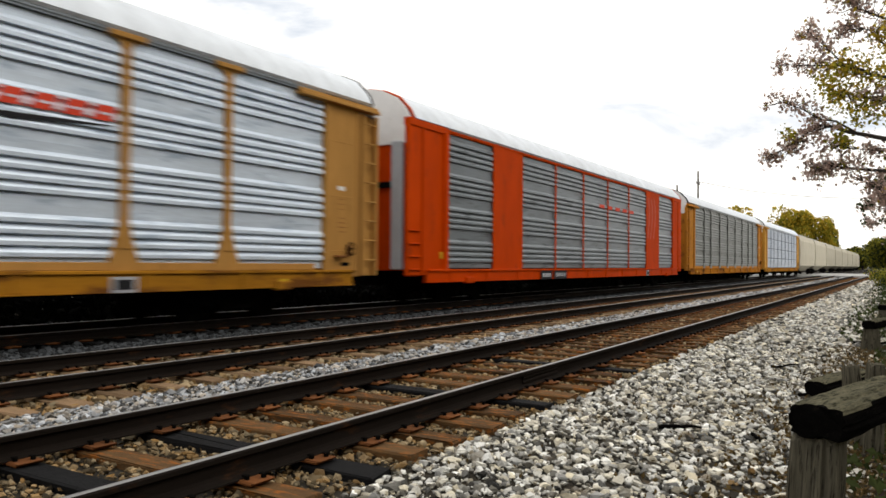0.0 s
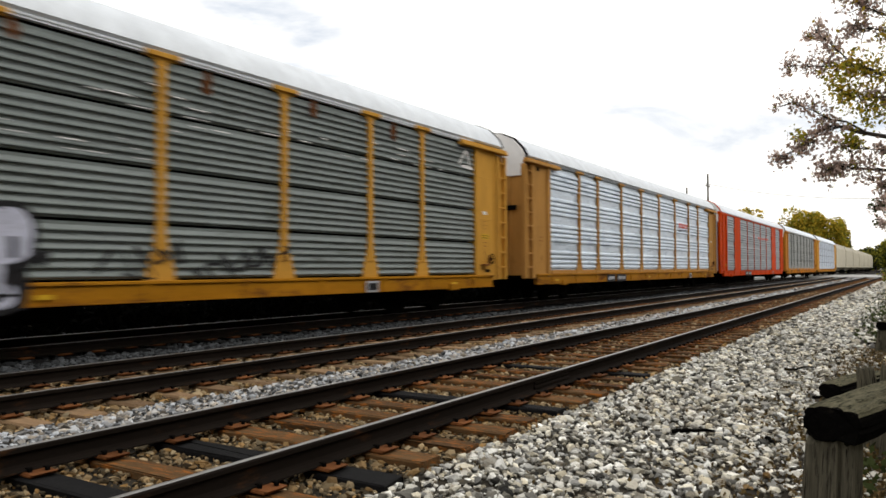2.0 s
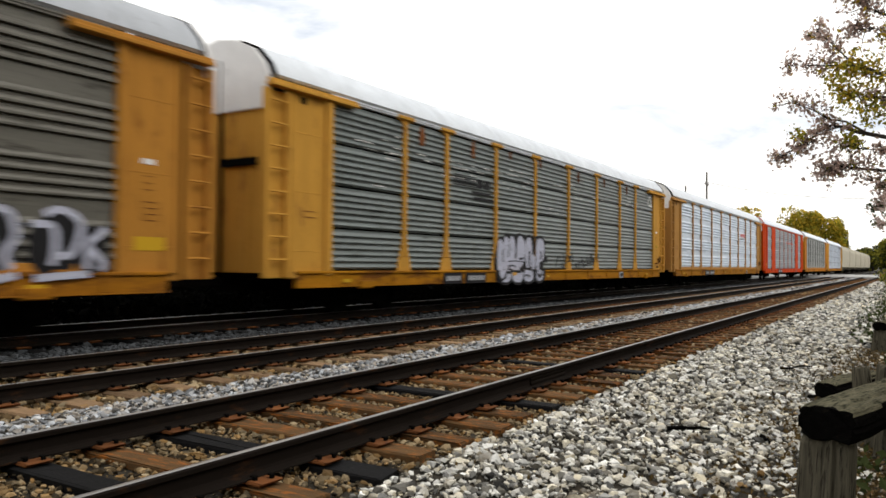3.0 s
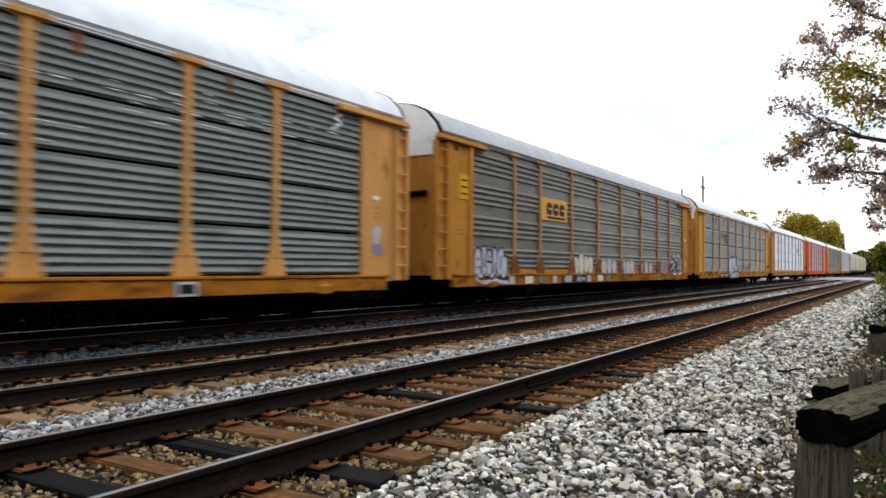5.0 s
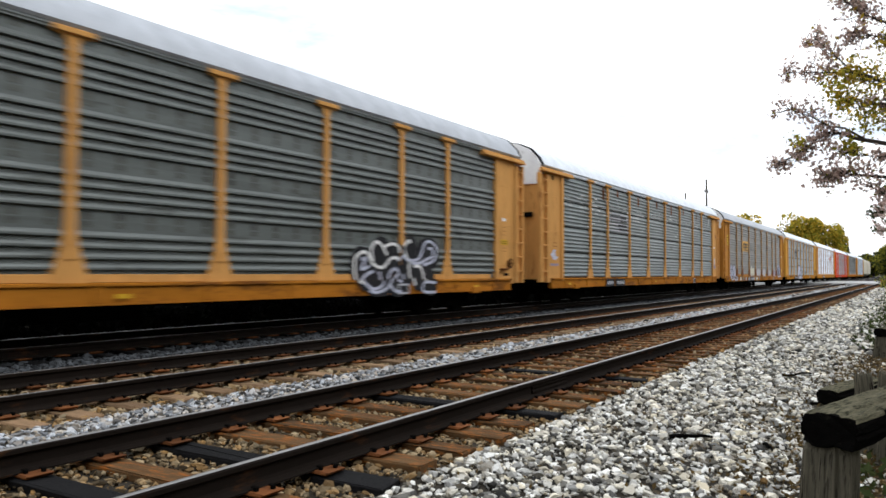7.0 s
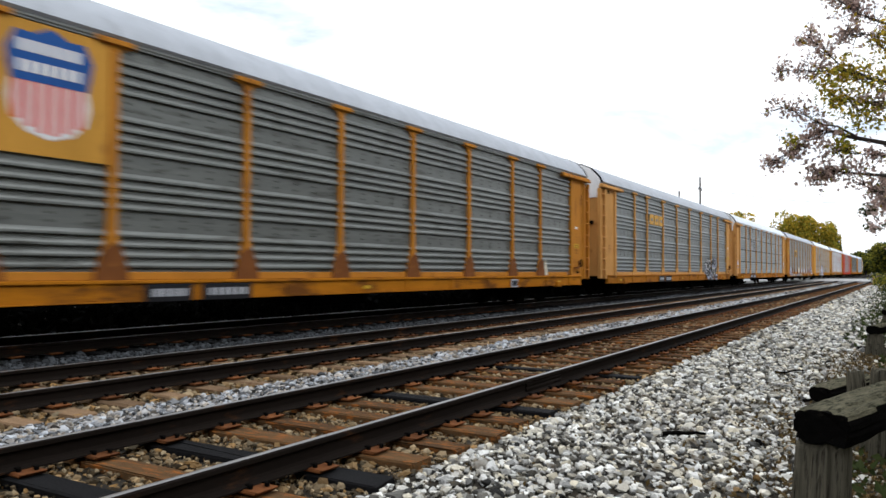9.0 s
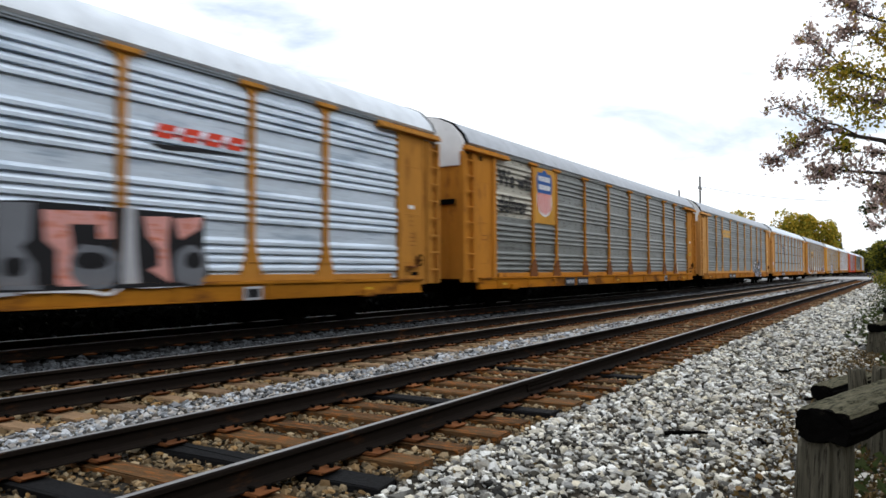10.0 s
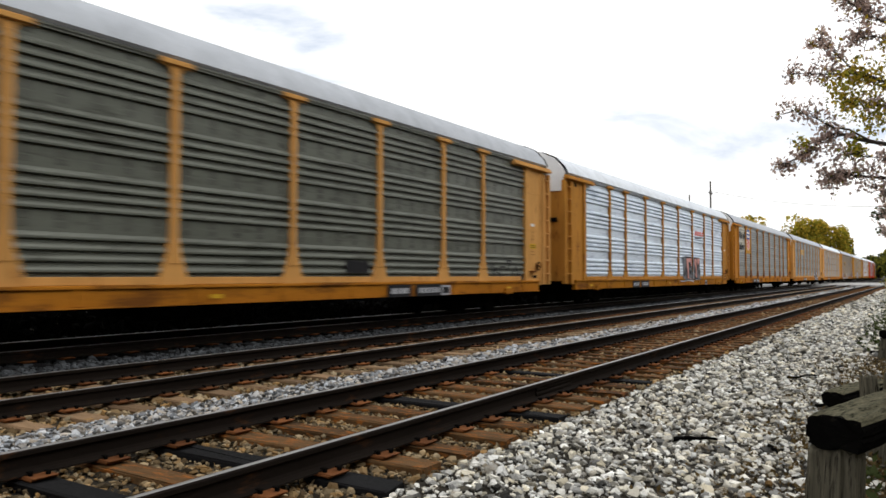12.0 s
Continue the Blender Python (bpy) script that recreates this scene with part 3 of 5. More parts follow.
def ladder_shape(sign):
    """Two deep stiles before a back plate at the corner of the car."""
    y0, y1 = ladder_span(sign)
    s = Shape().box(1.38, 1.51, y0, y0 + 0.10, 0.82, 4.52, 0.012).box(1.38, 1.51, y1 - 0.10, y1, 0.82, 4.52, 0.012)
    s.box(1.355, 1.395, y0 + 0.02, y1 - 0.02, 0.82, 4.50)
    return s


def rung_shape(sign):
    y0, y1 = ladder_span(sign)
    return Shape().tube([(1.495, y0 + 0.05, 0), (1.495, y1 - 0.05, 0)], 0.023, 6)


def cornice_shape(sign):
    y0, y1 = (END0 + 0.05, -MID + 0.75) if sign < 0 else (LONG - MID - 0.75, END1 - 0.05)
    return Shape().box(1.40, 1.60, y0, y1, 4.56, 4.63, 0.01).box(1.44, 1.56, y0, y1, 4.625, 4.70, 0.01)


def end_door_shape(sign, leaf):
    """One leaf of the closed end doors, with pressed ribs."""
    y = END0 + 0.12 if sign < 0 else END1 - 0.12
    ring, t, x0, x1 = [], -0.05 * sign, 0.01, 1.34
    for x in (0.45, 0.9):
        ring += [(x - 0.05, 0.0), (x - 0.02, 0.03 * sign), (x + 0.02, 0.03 * sign), (x + 0.05, 0.0)]
    ring = [(x0, 0.0)] + ring + [(x1, 0.0), (x1, t), (x0, t)]
    return Shape().prism([(x * leaf, y + d) for x, d in ring], 0.92, 4.15, "z")


def end_top_shape(sign):
    """Gable plate below the roof's end."""
    y = END0 + 0.10 if sign < 0 else END1 - 0.10
    ring = [(x * 0.96, z - 0.02) for x, z in ROOF] + [(1.36, 4.14), (-1.36, 4.14)]
    return Shape().prism(ring, y - 0.04, y + 0.04)


def hoop_shape(sign):
    y = END0 + 0.22 if sign < 0 else END1 - 0.22
    ring = [(x * 1.006, z + 0.012) for x, z in ROOF] + [(x * 0.98, z - 0.04) for x, z in ROOF[::-1]]
    return Shape().prism(ring, y - 0.02, y + 0.02)


def underframe_shape():
    s = Shape().box(-1.36, 1.36, END0 + 0.5, END1 - 0.5, 0.84, 0.94)
    s.box(-0.28, 0.28, END0 + 0.3, END1 - 0.3, 0.52, 0.85)
    for k in range(13):
        y = END0 + 2.2 + k * 1.9
        s.box(-1.34, 1.34, y, y + 0.08, 0.66, 0.85)
    s.box(-1.2, -0.5, -1.2, 0.4, 0.34, 0.66, 0.03)
    s.tube([(0.7, -1.6, 0.5), (0.7, 0.2, 0.5)], 0.2, 10)
    return s


def coupler_shape(sign):
    y = END0 if sign < 0 else END1
    a, b = sorted((y - 0.3 * sign, y + 0.60 * sign))
    s = Shape().box(-0.10, 0.10, a, b, 0.62, 0.82, 0.03)
    e = y + 0.5 * sign
    s.box(-0.18, 0.16, min(e, e + 0.12 * sign), max(e, e + 0.12 * sign), 0.58, 0.88, 0.03)
    return s


def truck_shapes():
    frame_ = Shape()
    for sx in (-1, 1):
        ring = [(-1.25, 0.36), (-1.2, 0.58), (-0.75, 0.60), (-0.35, 0.76), (0.35, 0.76), (0.75, 0.60), (1.2, 0.58), (1.25, 0.36), (1.0, 0.34), (0.7, 0.42), (0.35, 0.22), (-0.35, 0.22), (-0.7, 0.42), (-1.0, 0.34)]
        frame_.prism(ring, sx * 1.02 - 0.07, sx * 1.02 + 0.07, "x")
        for y in (-0.89, 0.89):
            frame_.tube([(sx * 1.08, y, 0.42), (sx * 1.20, y, 0.42)], 0.13, 10)
        for y in (-0.14, 0.0, 0.14):
            frame_.tube([(sx * 1.08, y, 0.28), (sx * 1.08, y, 0.64)], 0.055, 8)
    frame_.box(-1.0, 1.0, -0.2, 0.2, 0.40, 0.62, 0.03)
    wheelset = Shape()
    for sx in (-1, 1):
        wheelset.tube([(sx * 0.69, 0, 0), (sx * 0.715, 0, 0)], [0.445, 0.445], 28)
        wheelset.tube([(sx * 0.715, 0, 0), (sx * 0.82, 0, 0)], [0.42, 0.415], 28)
        wheelset.tube([(sx * 0.82, 0, 0), (sx * 0.86, 0, 0)], [0.16, 0.13], 12)
    wheelset.tube([(-1.15, 0, 0), (1.15, 0, 0)], 0.085, 10)
    return frame_.mesh("truck_frame", M["iron"]), wheelset.mesh("wheelset", M["iron"], True)


TRUCK_FRAME, WHEELSET = truck_shapes()
CARS, ROLLING = [], []
SHARED = {}


def shared(key, make):
    if key not in SHARED:
        SHARED[key] = make()
    return SHARED[key]


def add_trucks(car, places):
    for y in places:
        truck = part("truck", TRUCK_FRAME, None, car, "black cast steel truck", at=(0, y, 0))
        for w in (-0.89, 0.89):
            wheels = part("wheelset", WHEELSET, None, truck, at=(0, w, 0.42))
            ROLLING.append((wheels, w))


def autorack(index, label, frame_key, sheet_key, roof_key, style, extra=None, solid=(), post_key=None, special=None, rusty=False):
    """A covered auto carrier: sill, sheeted sides between posts, curved roof, closed ends, trucks."""
    car = thing("auto_carrier", label, "freight car", group="cars of the train")
    P, S, Rf = PAINT[frame_key], PAINT[sheet_key], PAINT[roof_key]
    part("underframe", shared("underframe", lambda: underframe_shape().mesh("underframe", M["iron"])), None, car, "black steel underframe")
    part("roof", shared(("roof", roof_key), lambda: roof_mesh(Rf)), None, car, "pale curved sheet roof")
    for side in (1, -1):
        turn = Matrix.Identity(4) if side == 1 else Matrix.Rotation(math.pi, 4, "Z")
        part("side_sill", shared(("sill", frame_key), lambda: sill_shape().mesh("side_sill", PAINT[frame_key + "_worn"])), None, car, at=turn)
        for k, (a, b) in enumerate(BAYS):
            w = b - a
            if k in solid:
                me = shared(("solid", k, frame_key), lambda: solid_panel_shape(w - 0.004).mesh("solid_panel", P))
                part("solid_panel", me, None, car, at=turn @ Matrix.Translation((1.40, (a + b) / 2 - MID, 0)))
                continue
            me = shared(("panel", k, sheet_key, style), lambda: panel_shape(w - 0.004, style).mesh("side_panel", S))
            for tier in range(4):
                if special and side == 1 and (k, tier) in special:
                    odd = special[(k, tier)]
                    part("side_panel", shared(("panel", k, odd, style), lambda: panel_shape(w - 0.004, style).mesh("side_panel", PAINT[odd])), None, car, "faded cream side panel",
                         at=turn @ Matrix.Translation((1.40, (a + b) / 2 - MID, LOW + tier * TIER)))
                    continue
                part("side_panel", me, None, car, at=turn @ Matrix.Translation((1.40, (a + b) / 2 - MID, LOW + tier * TIER)))
        band = {"silver": "steel", "pale_blue": "steel"}.get(sheet_key, sheet_key) if not solid else frame_key
        band = roof_key if style == "gapped" else band
        part("eave_strip", shared(("eave", band), lambda: eave_shape().mesh("eave_strip", PAINT[band])), None, car, at=turn)
        if style != "gapped" and not solid:
            for k, (a, b) in enumerate(BAYS):
                part("foot_board", shared(("ledge", k, frame_key), lambda: ledge_shape(a, b).mesh("foot_board", PAINT[frame_key])), None, car, at=turn)
        # added near-black sheet standing in for the dark inside of the car
        part("inner_wall", shared("inner", lambda: Shape().box(1.26, 1.30, -MID, LONG - MID, 0.94, 4.79).mesh("inner_wall", M["dark"])), None, car, "near-black backing for the shade behind the slots", at=turn)
        post = shared(("post", post_key or frame_key, bool(solid)), lambda: (thin_post_shape() if solid else post_shape()).mesh("post", PAINT[post_key or frame_key]))
        for y in POSTS:
            up = part("post", post, None, car, at=turn @ Matrix.Translation((1.44, y - MID, 0)))
            if rusty:
                part("post_foot", shared("foot", lambda: foot_shape().mesh("post_foot", M["rusty_foot"])), None, up, "rusty flared foot")
        if sheet_key in ("ash", "drab", "moss") and side == 1:
            pressed = sheet_key != "ash"
            tagged(part("sheet_stamping", shared(("marks", pressed), lambda: band_marks(pressed).mesh("sheet_stamping", PAINT["grime"])), None, car), kind="stuff")
        for sign in (-1, 1):
            part("corner_panel", shared(("corner", sign, frame_key), lambda: corner_panel_shape(sign).mesh("corner_panel", P)), None, car, at=turn)
            for inner in (True, False):
                part("corner_fold", shared(("fold", sign, inner, frame_key), lambda: corner_fold_shape(sign, inner).mesh("corner_fold", P)), None, car, at=turn)
            if solid:                # a plain corner with a short ladder at its foot
                y0, y1 = ladder_span(sign)
                ladder = part("corner_post", shared(("corner_post", sign), lambda: Shape().box(1.36, 1.47, y0, y1 + 0.02, 0.78, 4.62, 0.03).mesh("corner_post", P)), None, car, at=turn)
                rung = shared(("step", sign), lambda: rung_shape(sign).mesh("rung", P))
                for k in range(4):
                    part("rung", rung, None, ladder, at=(0, 0, 0.95 + k * 0.33))
                part("cornice", shared(("fascia", sign), lambda: Shape().box(1.30, 1.495, *((END0 + 0.05, -MID) if sign < 0 else (LONG - MID, END1 - 0.05)), 4.60, 4.80, 0.01).mesh("cornice", P)), None, car, at=turn)
                continue
            ladder = part("ladder", shared(("ladder", sign, frame_key), lambda: ladder_shape(sign).mesh("ladder", P)), None, car, at=turn)
            rung = shared(("rung", sign, frame_key), lambda: rung_shape(sign).mesh("rung", P))
            for k in range(8):
                part("rung", rung, None, ladder, at=(0, 0, 1.18 + k * 0.445))
            for z in (1.35, 2.55, 3.75):
                part("panel_seam", shared(("seam", sign, frame_key), lambda: seam_shape(sign).mesh("panel_seam", P)), None, car, at=turn @ Matrix.Translation((0, 0, z)))
            if sign > 0:
                # solid near-black strip in place of the shade inside an open slot
                part("corner_slot", shared("slot", lambda: Shape().box(1.30, 1.40, END1 - 0.658, END1 - 0.582, 0.84, 4.55).mesh("corner_slot", M["dark"])), None, car, "near-black strip for the shade in the ladder slot", at=turn)
            part("cornice", shared(("cornice", sign, frame_key), lambda: cornice_shape(sign).mesh("cornice", P)), None, car, at=turn)
    for sign in (-1, 1):
        y = END0 + 0.07 if sign < 0 else END1 - 0.07
        part("door_bar", shared(("bar", sign), lambda: Shape().box(0.22, 1.16, y - 0.03, y + 0.03, 3.03, 3.19, 0.01).mesh("door_bar", M["dark"])), None, car, "black locking bar")
        part("door_pipe", shared(("pipe", sign), lambda: Shape().tube([(0.12, y - 0.02 * sign, 0.9), (0.12, y - 0.02 * sign, 5.2)], 0.04, 8).mesh("door_pipe", M["dark"])), None, car, "black upright pipe")
        for leaf in (-1, 1):
            part("end_door", shared(("door", sign, leaf, frame_key), lambda: end_door_shape(sign, leaf).mesh("end_door", P)), None, car)
        part("end_gable", shared(("gable", sign), lambda: end_top_shape(sign).mesh("end_gable", M["white_paint"])), None, car, "white painted gable plate")
        part("roof_hoop", shared(("hoop", sign, frame_key, bool(solid)), lambda: hoop_shape(sign).mesh("roof_hoop", P if solid else M["iron"])), None, car)
        part("coupler", shared(("coupler", sign), lambda: coupler_shape(sign).mesh("coupler", M["iron"])), None, car)
    add_trucks(car, (-9.75, 9.75))
    if extra:
        extra(car)
    CARS.append((car, FIRST + PITCH * index))
    return car


def hopper_body():
    """A covered hopper: bulging smooth sides, sloping bottom sheets between bays."""
    s = Shape()
    half = 9.2
    ring = [(-1.45, 1.35), (-1.53, 2.6), (-1.50, 4.3), (-1.25, 4.95), (-0.6, 5.22), (0.6, 5.22), (1.25, 4.95), (1.50, 4.3), (1.53, 2.6), (1.45, 1.35)]
    s.prism(ring, -half, half)
    return s


def hopper_bay():
    s = Shape()
    v = [(-1.4, -1.9, 1.34), (1.4, -1.9, 1.34), (1.4, 1.9, 1.34), (-1.4, 1.9, 1.34), (-0.5, -0.4, 0.5), (0.5, -0.4, 0.5), (0.5, 0.4, 0.5), (-0.5, 0.4, 0.5)]
    return s.add(v, [(0, 1, 2, 3), (4, 5, 6, 7), (0, 1, 5, 4), (1, 2, 6, 5), (2, 3, 7, 6), (3, 0, 4, 7)])


def hopper(s0):
    car = thing("hopper_car", "dusty beige covered hopper car with smooth sides", "freight car", group="hopper cars of the train")
    B = PAINT["beige"]
    part("body", shared("hopper", lambda: hopper_body().mesh("body", B)), None, car)
    for y in (-5.6, -1.9, 1.9, 5.6):
        part("discharge_bay", shared("bay", lambda: hopper_bay().mesh("discharge_bay", B)), None, car, at=(0, y, 0))
    part("side_sill", shared("hsill", lambda: Shape().box(-1.5, 1.5, -9.2, 9.2, 1.2, 1.36, 0.02).mesh("side_sill", B)), None, car)
    part("roof_walk", shared("walkway", lambda: Shape().box(-0.45, 0.45, -8.6, 8.6, 5.30, 5.35).box(-0.05, 0.05, -8.2, 8.2, 5.20, 5.31).mesh("roof_walk", M["steel_worn"])), None, car)
    for y in (-9.3, 9.3):
        part("end_brace", shared("brace", lambda: Shape().box(-1.3, -1.2, -0.05, 0.05, 1.36, 4.2).box(1.2, 1.3, -0.05, 0.05, 1.36, 4.2).box(-1.3, 1.3, -0.05, 0.05, 2.6, 2.7).mesh("end_brace", B)), None, car, at=(0, y, 0))
    part("draft_sill", shared("draft", lambda: Shape().box(-0.2, 0.2, -9.75, 9.75, 0.6, 0.95, 0.02).mesh("draft_sill", M["iron"])), None, car)
    add_trucks(car, (-7.2, 7.2))
    CARS.append((car, s0))


# ---- markings on the cars ----
FACE, OVER = 1.450, 1.545          # just proud of the sheets; just proud of the sill and posts


def flat(car, name, ring, x, mat, label=""):
    """A thin painted patch on a side: outline in metres from the left edge of the sheets, and above the rail."""
    return part(name, Shape().prism([(y - MID, z) for y, z in ring], x, x + 0.004, "x"), mat, car, label)


def clip(ring, axis, at, keep_above):
    """The part of an outline on one side of a level or upright line."""
    out = []
    for i, p in enumerate(ring):
        q = ring[(i + 1) % len(ring)]
        a, b = p[axis] - at, q[axis] - at
        if not keep_above:
            a, b = -a, -b
        if a >= 0:
            out.append(p)
        if (a >= 0) != (b >= 0):
            t = a / (a - b)
            out.append((p[0] + (q[0] - p[0]) * t, p[1] + (q[1] - p[1]) * t))
    return out


def sprayed(car, name, ring, mat, layer=0):
    """Paint sprayed over whatever lies there: the sheets, the posts and the sill each carry their own piece."""
    lift = 0.0015 * layer
    s = Shape()

    def lay(piece, x):
        if len(piece) > 2:
            s.prism([(y - MID, z) for y, z in piece], x + lift, x + lift + 0.001, "x")

    lay(clip(ring, 1, 0.957, False), OVER)
    rest = clip(ring, 1, 0.957, True)
    for y in POSTS:
        if rest and min(p[0] for p in rest) < y + 0.28 and max(p[0] for p in rest) > y - 0.28:
            lay(clip(rest, 0, y - 0.28, False), FACE)
            lay(clip(clip(rest, 0, y - 0.28, True), 0, y + 0.28, False), 1.4595)
            lay(clip(clip(rest, 0, y - 0.068, True), 0, y + 0.068, False), 1.4915)
            rest = clip(rest, 0, y + 0.28, True)
    lay(rest, FACE)
    return part(name, s, mat, car)


def bar(car, y0, y1, z0, z1, x, mat, name="lettering_bar", label=""):
    return flat(car, name, [(y0, z0), (y1, z0), (y1, z1), (y0, z1)], x, mat, label)


def blob(cy, cz, w, h, seed, n=22, wobble=0.16, square=2.6):
    out = []
    for k in range(n):
        a = 2 * math.pi * k / n
        c, d = math.cos(a), math.sin(a)
        r = (abs(c) ** square + abs(d) ** square) ** (-1 / square) * (1 + wobble * noise.noise((c * 1.6 + seed * 3.7, d * 1.6, seed)))
        out.append((cy + c * r * w / 2, cz + d * r * h / 2))
    return out


def stroke(car, points, width, x, mat, name="paint_stroke"):
    """A sprayed line with a round feel, as a flat ribbon."""
    pts = [Vector(p) for p in points]
    fine = []
    for i in range(len(pts) - 1):
        p0, p1, p2, p3 = pts[max(i - 1, 0)], pts[i], pts[i + 1], pts[min(i + 2, len(pts) - 1)]
        for k in range(6):
            t = k / 6
            fine.append(0.5 * (2 * p1 + (p2 - p0) * t + (2 * p0 - 5 * p1 + 4 * p2 - p3) * t * t + (3 * p1 - p0 - 3 * p2 + p3) * t ** 3))
    fine.append(pts[-1])
    left, right = [], []
    for i, p in enumerate(fine):
        way = (fine[min(i + 1, len(fine) - 1)] - fine[max(i - 1, 0)]).normalized()
        side = Vector((-way.y, way.x)) * width / 2
        left.append(p + side)
        right.append(p - side)
    s = Shape()
    n = len(fine)
    for i in range(n - 1):
        mid = (fine[i] + fine[i + 1]) / 2
        gap = min(abs(mid.x - y) for y in POSTS)
        rise = OVER - FACE if mid.y < 0.957 else 0.042 if gap < 0.08 else 0.0095 if gap < 0.3 else 0.0
        if x >= OVER:
            rise = 0.0
        quad = [left[i], left[i + 1], right[i + 1], right[i]]
        s.add([(x + rise, q.x - MID, q.y) for q in quad], [(0, 1, 2, 3)])
    return part(name, s, mat, car)


def end_labels(car, yellow=True, brake_wheel=True, smear=None):
    """Small stencilled notices and the hand brake on the solid stretch at the end of a side."""
    r = random.Random(int(car.name[-1]) if car.name[-1].isdigit() else 9)
    for k in range(4):
        bar(car, 23.86 + r.uniform(0, 0.06), 24.08 + r.uniform(0, 0.08), 1.78 + 0.10 * k, 1.795 + 0.10 * k, 1.462, M["rusty_foot"], "stencil_line")
    # flat dark patches painted for the shade of a hole and of foot gaps
    bar(car, -0.99, -0.81, 4.36, 4.50, 1.462, M["dark"], "lock_hole")
    for y in (-1.1, 23.75):
        bar(car, y, y + 0.75, 0.90, 0.94, 1.468, M["dark"], "door_foot_gap")
    if yellow:
        bar(car, 23.75, 24.2, 1.98, 2.14, 1.464, M["yellow_label"], "notice_plate", "small yellow notice plate")
        for k in range(2):
            bar(car, 23.8, 24.15, 2.02 + 0.06 * k, 2.035 + 0.06 * k, 1.469, M["dark"], "stencil_line")
    bar(car, 23.85, 24.08, 2.70, 2.79, 1.462, M["white_paint"], "notice_plate", "small white notice plate")
    for k in range(3):
        bar(car, 23.88, 24.06, 2.50 - 0.11 * k, 2.512 - 0.11 * k, 1.462, M["rusty_foot"], "stencil_line")
    if smear:
        flat(car, "paint_smear", blob(24.05, 1.55, 0.5, 0.26, 3, wobble=0.4), 1.4635, smear)
        flat(car, "paint_smear", blob(24.0, 1.85, 0.3, 0.5, 6, wobble=0.4), 1.463, M["grey_paint"])
        for k, (y, z, w, h) in enumerate(((-0.86, 1.78, 0.42, 0.16), (-0.70, 1.66, 0.5, 0.13), (-0.78, 1.90, 0.26, 0.12))):
            flat(car, "paint_smear", blob(y, z, w, h, k + 5, wobble=0.6, square=2.0), 1.4632 + 0.0004 * k, M["lilac_paint"])
        bar(car, -1.1, -0.42, 1.38, 1.46, 1.4645, smear, "paint_smear")
    if brake_wheel:
        brake = part("hand_brake", Shape().tube([(1.47, 24.22 - MID, 1.42), (1.54, 24.22 - MID, 1.42)], 0.05, 10).box(1.45, 1.60, 23.72 - MID, 24.02 - MID, 1.22, 1.27, 0.01).box(1.45, 1.49, 24.16 - MID, 24.28 - MID, 1.25, 1.52, 0.015),
                     M["rusty_foot"], car, "rusty hand brake gear and step")
        ring = [(1.56, 24.22 - MID + 0.14 * math.cos(a * math.pi / 8), 1.42 + 0.14 * math.sin(a * math.pi / 8)) for a in range(17)]
        part("hand_wheel", Shape().tube(ring, 0.014, 6, False).box(1.553, 1.567, 24.08 - MID, 24.36 - MID, 1.41, 1.43).box(1.553, 1.567, 24.21 - MID, 24.23 - MID, 1.28, 1.56), M["iron"], brake)
        bar(car, 23.95, 24.25, 1.04, 1.12, 1.468, M["dark"], "stencil_line")
    for k in range(2):
        bar(car, -0.86, -0.52, 2.05 + 0.12 * k, 2.068 + 0.12 * k, 1.462, M["rusty_foot"], "stencil_line")
    for y in (0.3, 10.9, 22.0):
        bar(car, y, y + 0.26, 0.71, 0.78, OVER, M["yellow_label"], "reflector", "yellow reflector strip")


def sill_plates(car, y0):
    """Car data boxes on the sill."""
    bar(car, y0, y0 + 0.95, 0.60, 0.89, OVER, M["black_paint"], "number_plate", "dark stencil panel on the sill")
    bar(car, y0 + 1.15, y0 + 2.3, 0.60, 0.89, OVER, M["black_paint"], "number_plate", "dark stencil panel on the sill")
    for k in range(4):
        flat(car, "lettering_bar", [(y0 + 0.14 + 0.18 * k, 0.68), (y0 + 0.26 + 0.18 * k, 0.68), (y0 + 0.28 + 0.18 * k, 0.81), (y0 + 0.16 + 0.18 * k, 0.81)], OVER + 0.006, M["grey_paint"])
    for k in range(6):
        bar(car, y0 + 1.30 + 0.155 * k, y0 + 1.40 + 0.155 * k, 0.68, 0.81, OVER + 0.006, M["grey_paint"])
    bar(car, 18.35, 18.80, 0.61, 0.86, OVER, M["grey_paint"], "data_box", "dark data box with a pale rim")
    bar(car, 18.41, 18.74, 0.655, 0.815, OVER + 0.006, M["black_paint"])


def slanted_emblem(car, y0, y1, z, mat, under):
    """A slanted word mark as plain blocks over a dark swoosh."""
    step = (y1 - y0) / 4
    for k in range(4):
        a = y0 + k * step
        flat(car, "emblem_block", [(a, z), (a + step * 0.72, z), (a + step * 0.92, z + 0.24), (a + step * 0.2, z + 0.24)], FACE, mat)
        flat(car, "emblem_notch", [(a + step * 0.3, z + 0.09), (a + step * 0.62, z + 0.09), (a + step * 0.66, z + 0.13), (a + step * 0.34, z + 0.13)], FACE + 0.006, PAINT["silver"])
    flat(car, "emblem_swoosh", [(y0 - 0.15, z - 0.12), (y1, z - 0.05), (y1 - 0.3, z - 0.09), (y0 + 0.2, z - 0.2)], FACE, under)


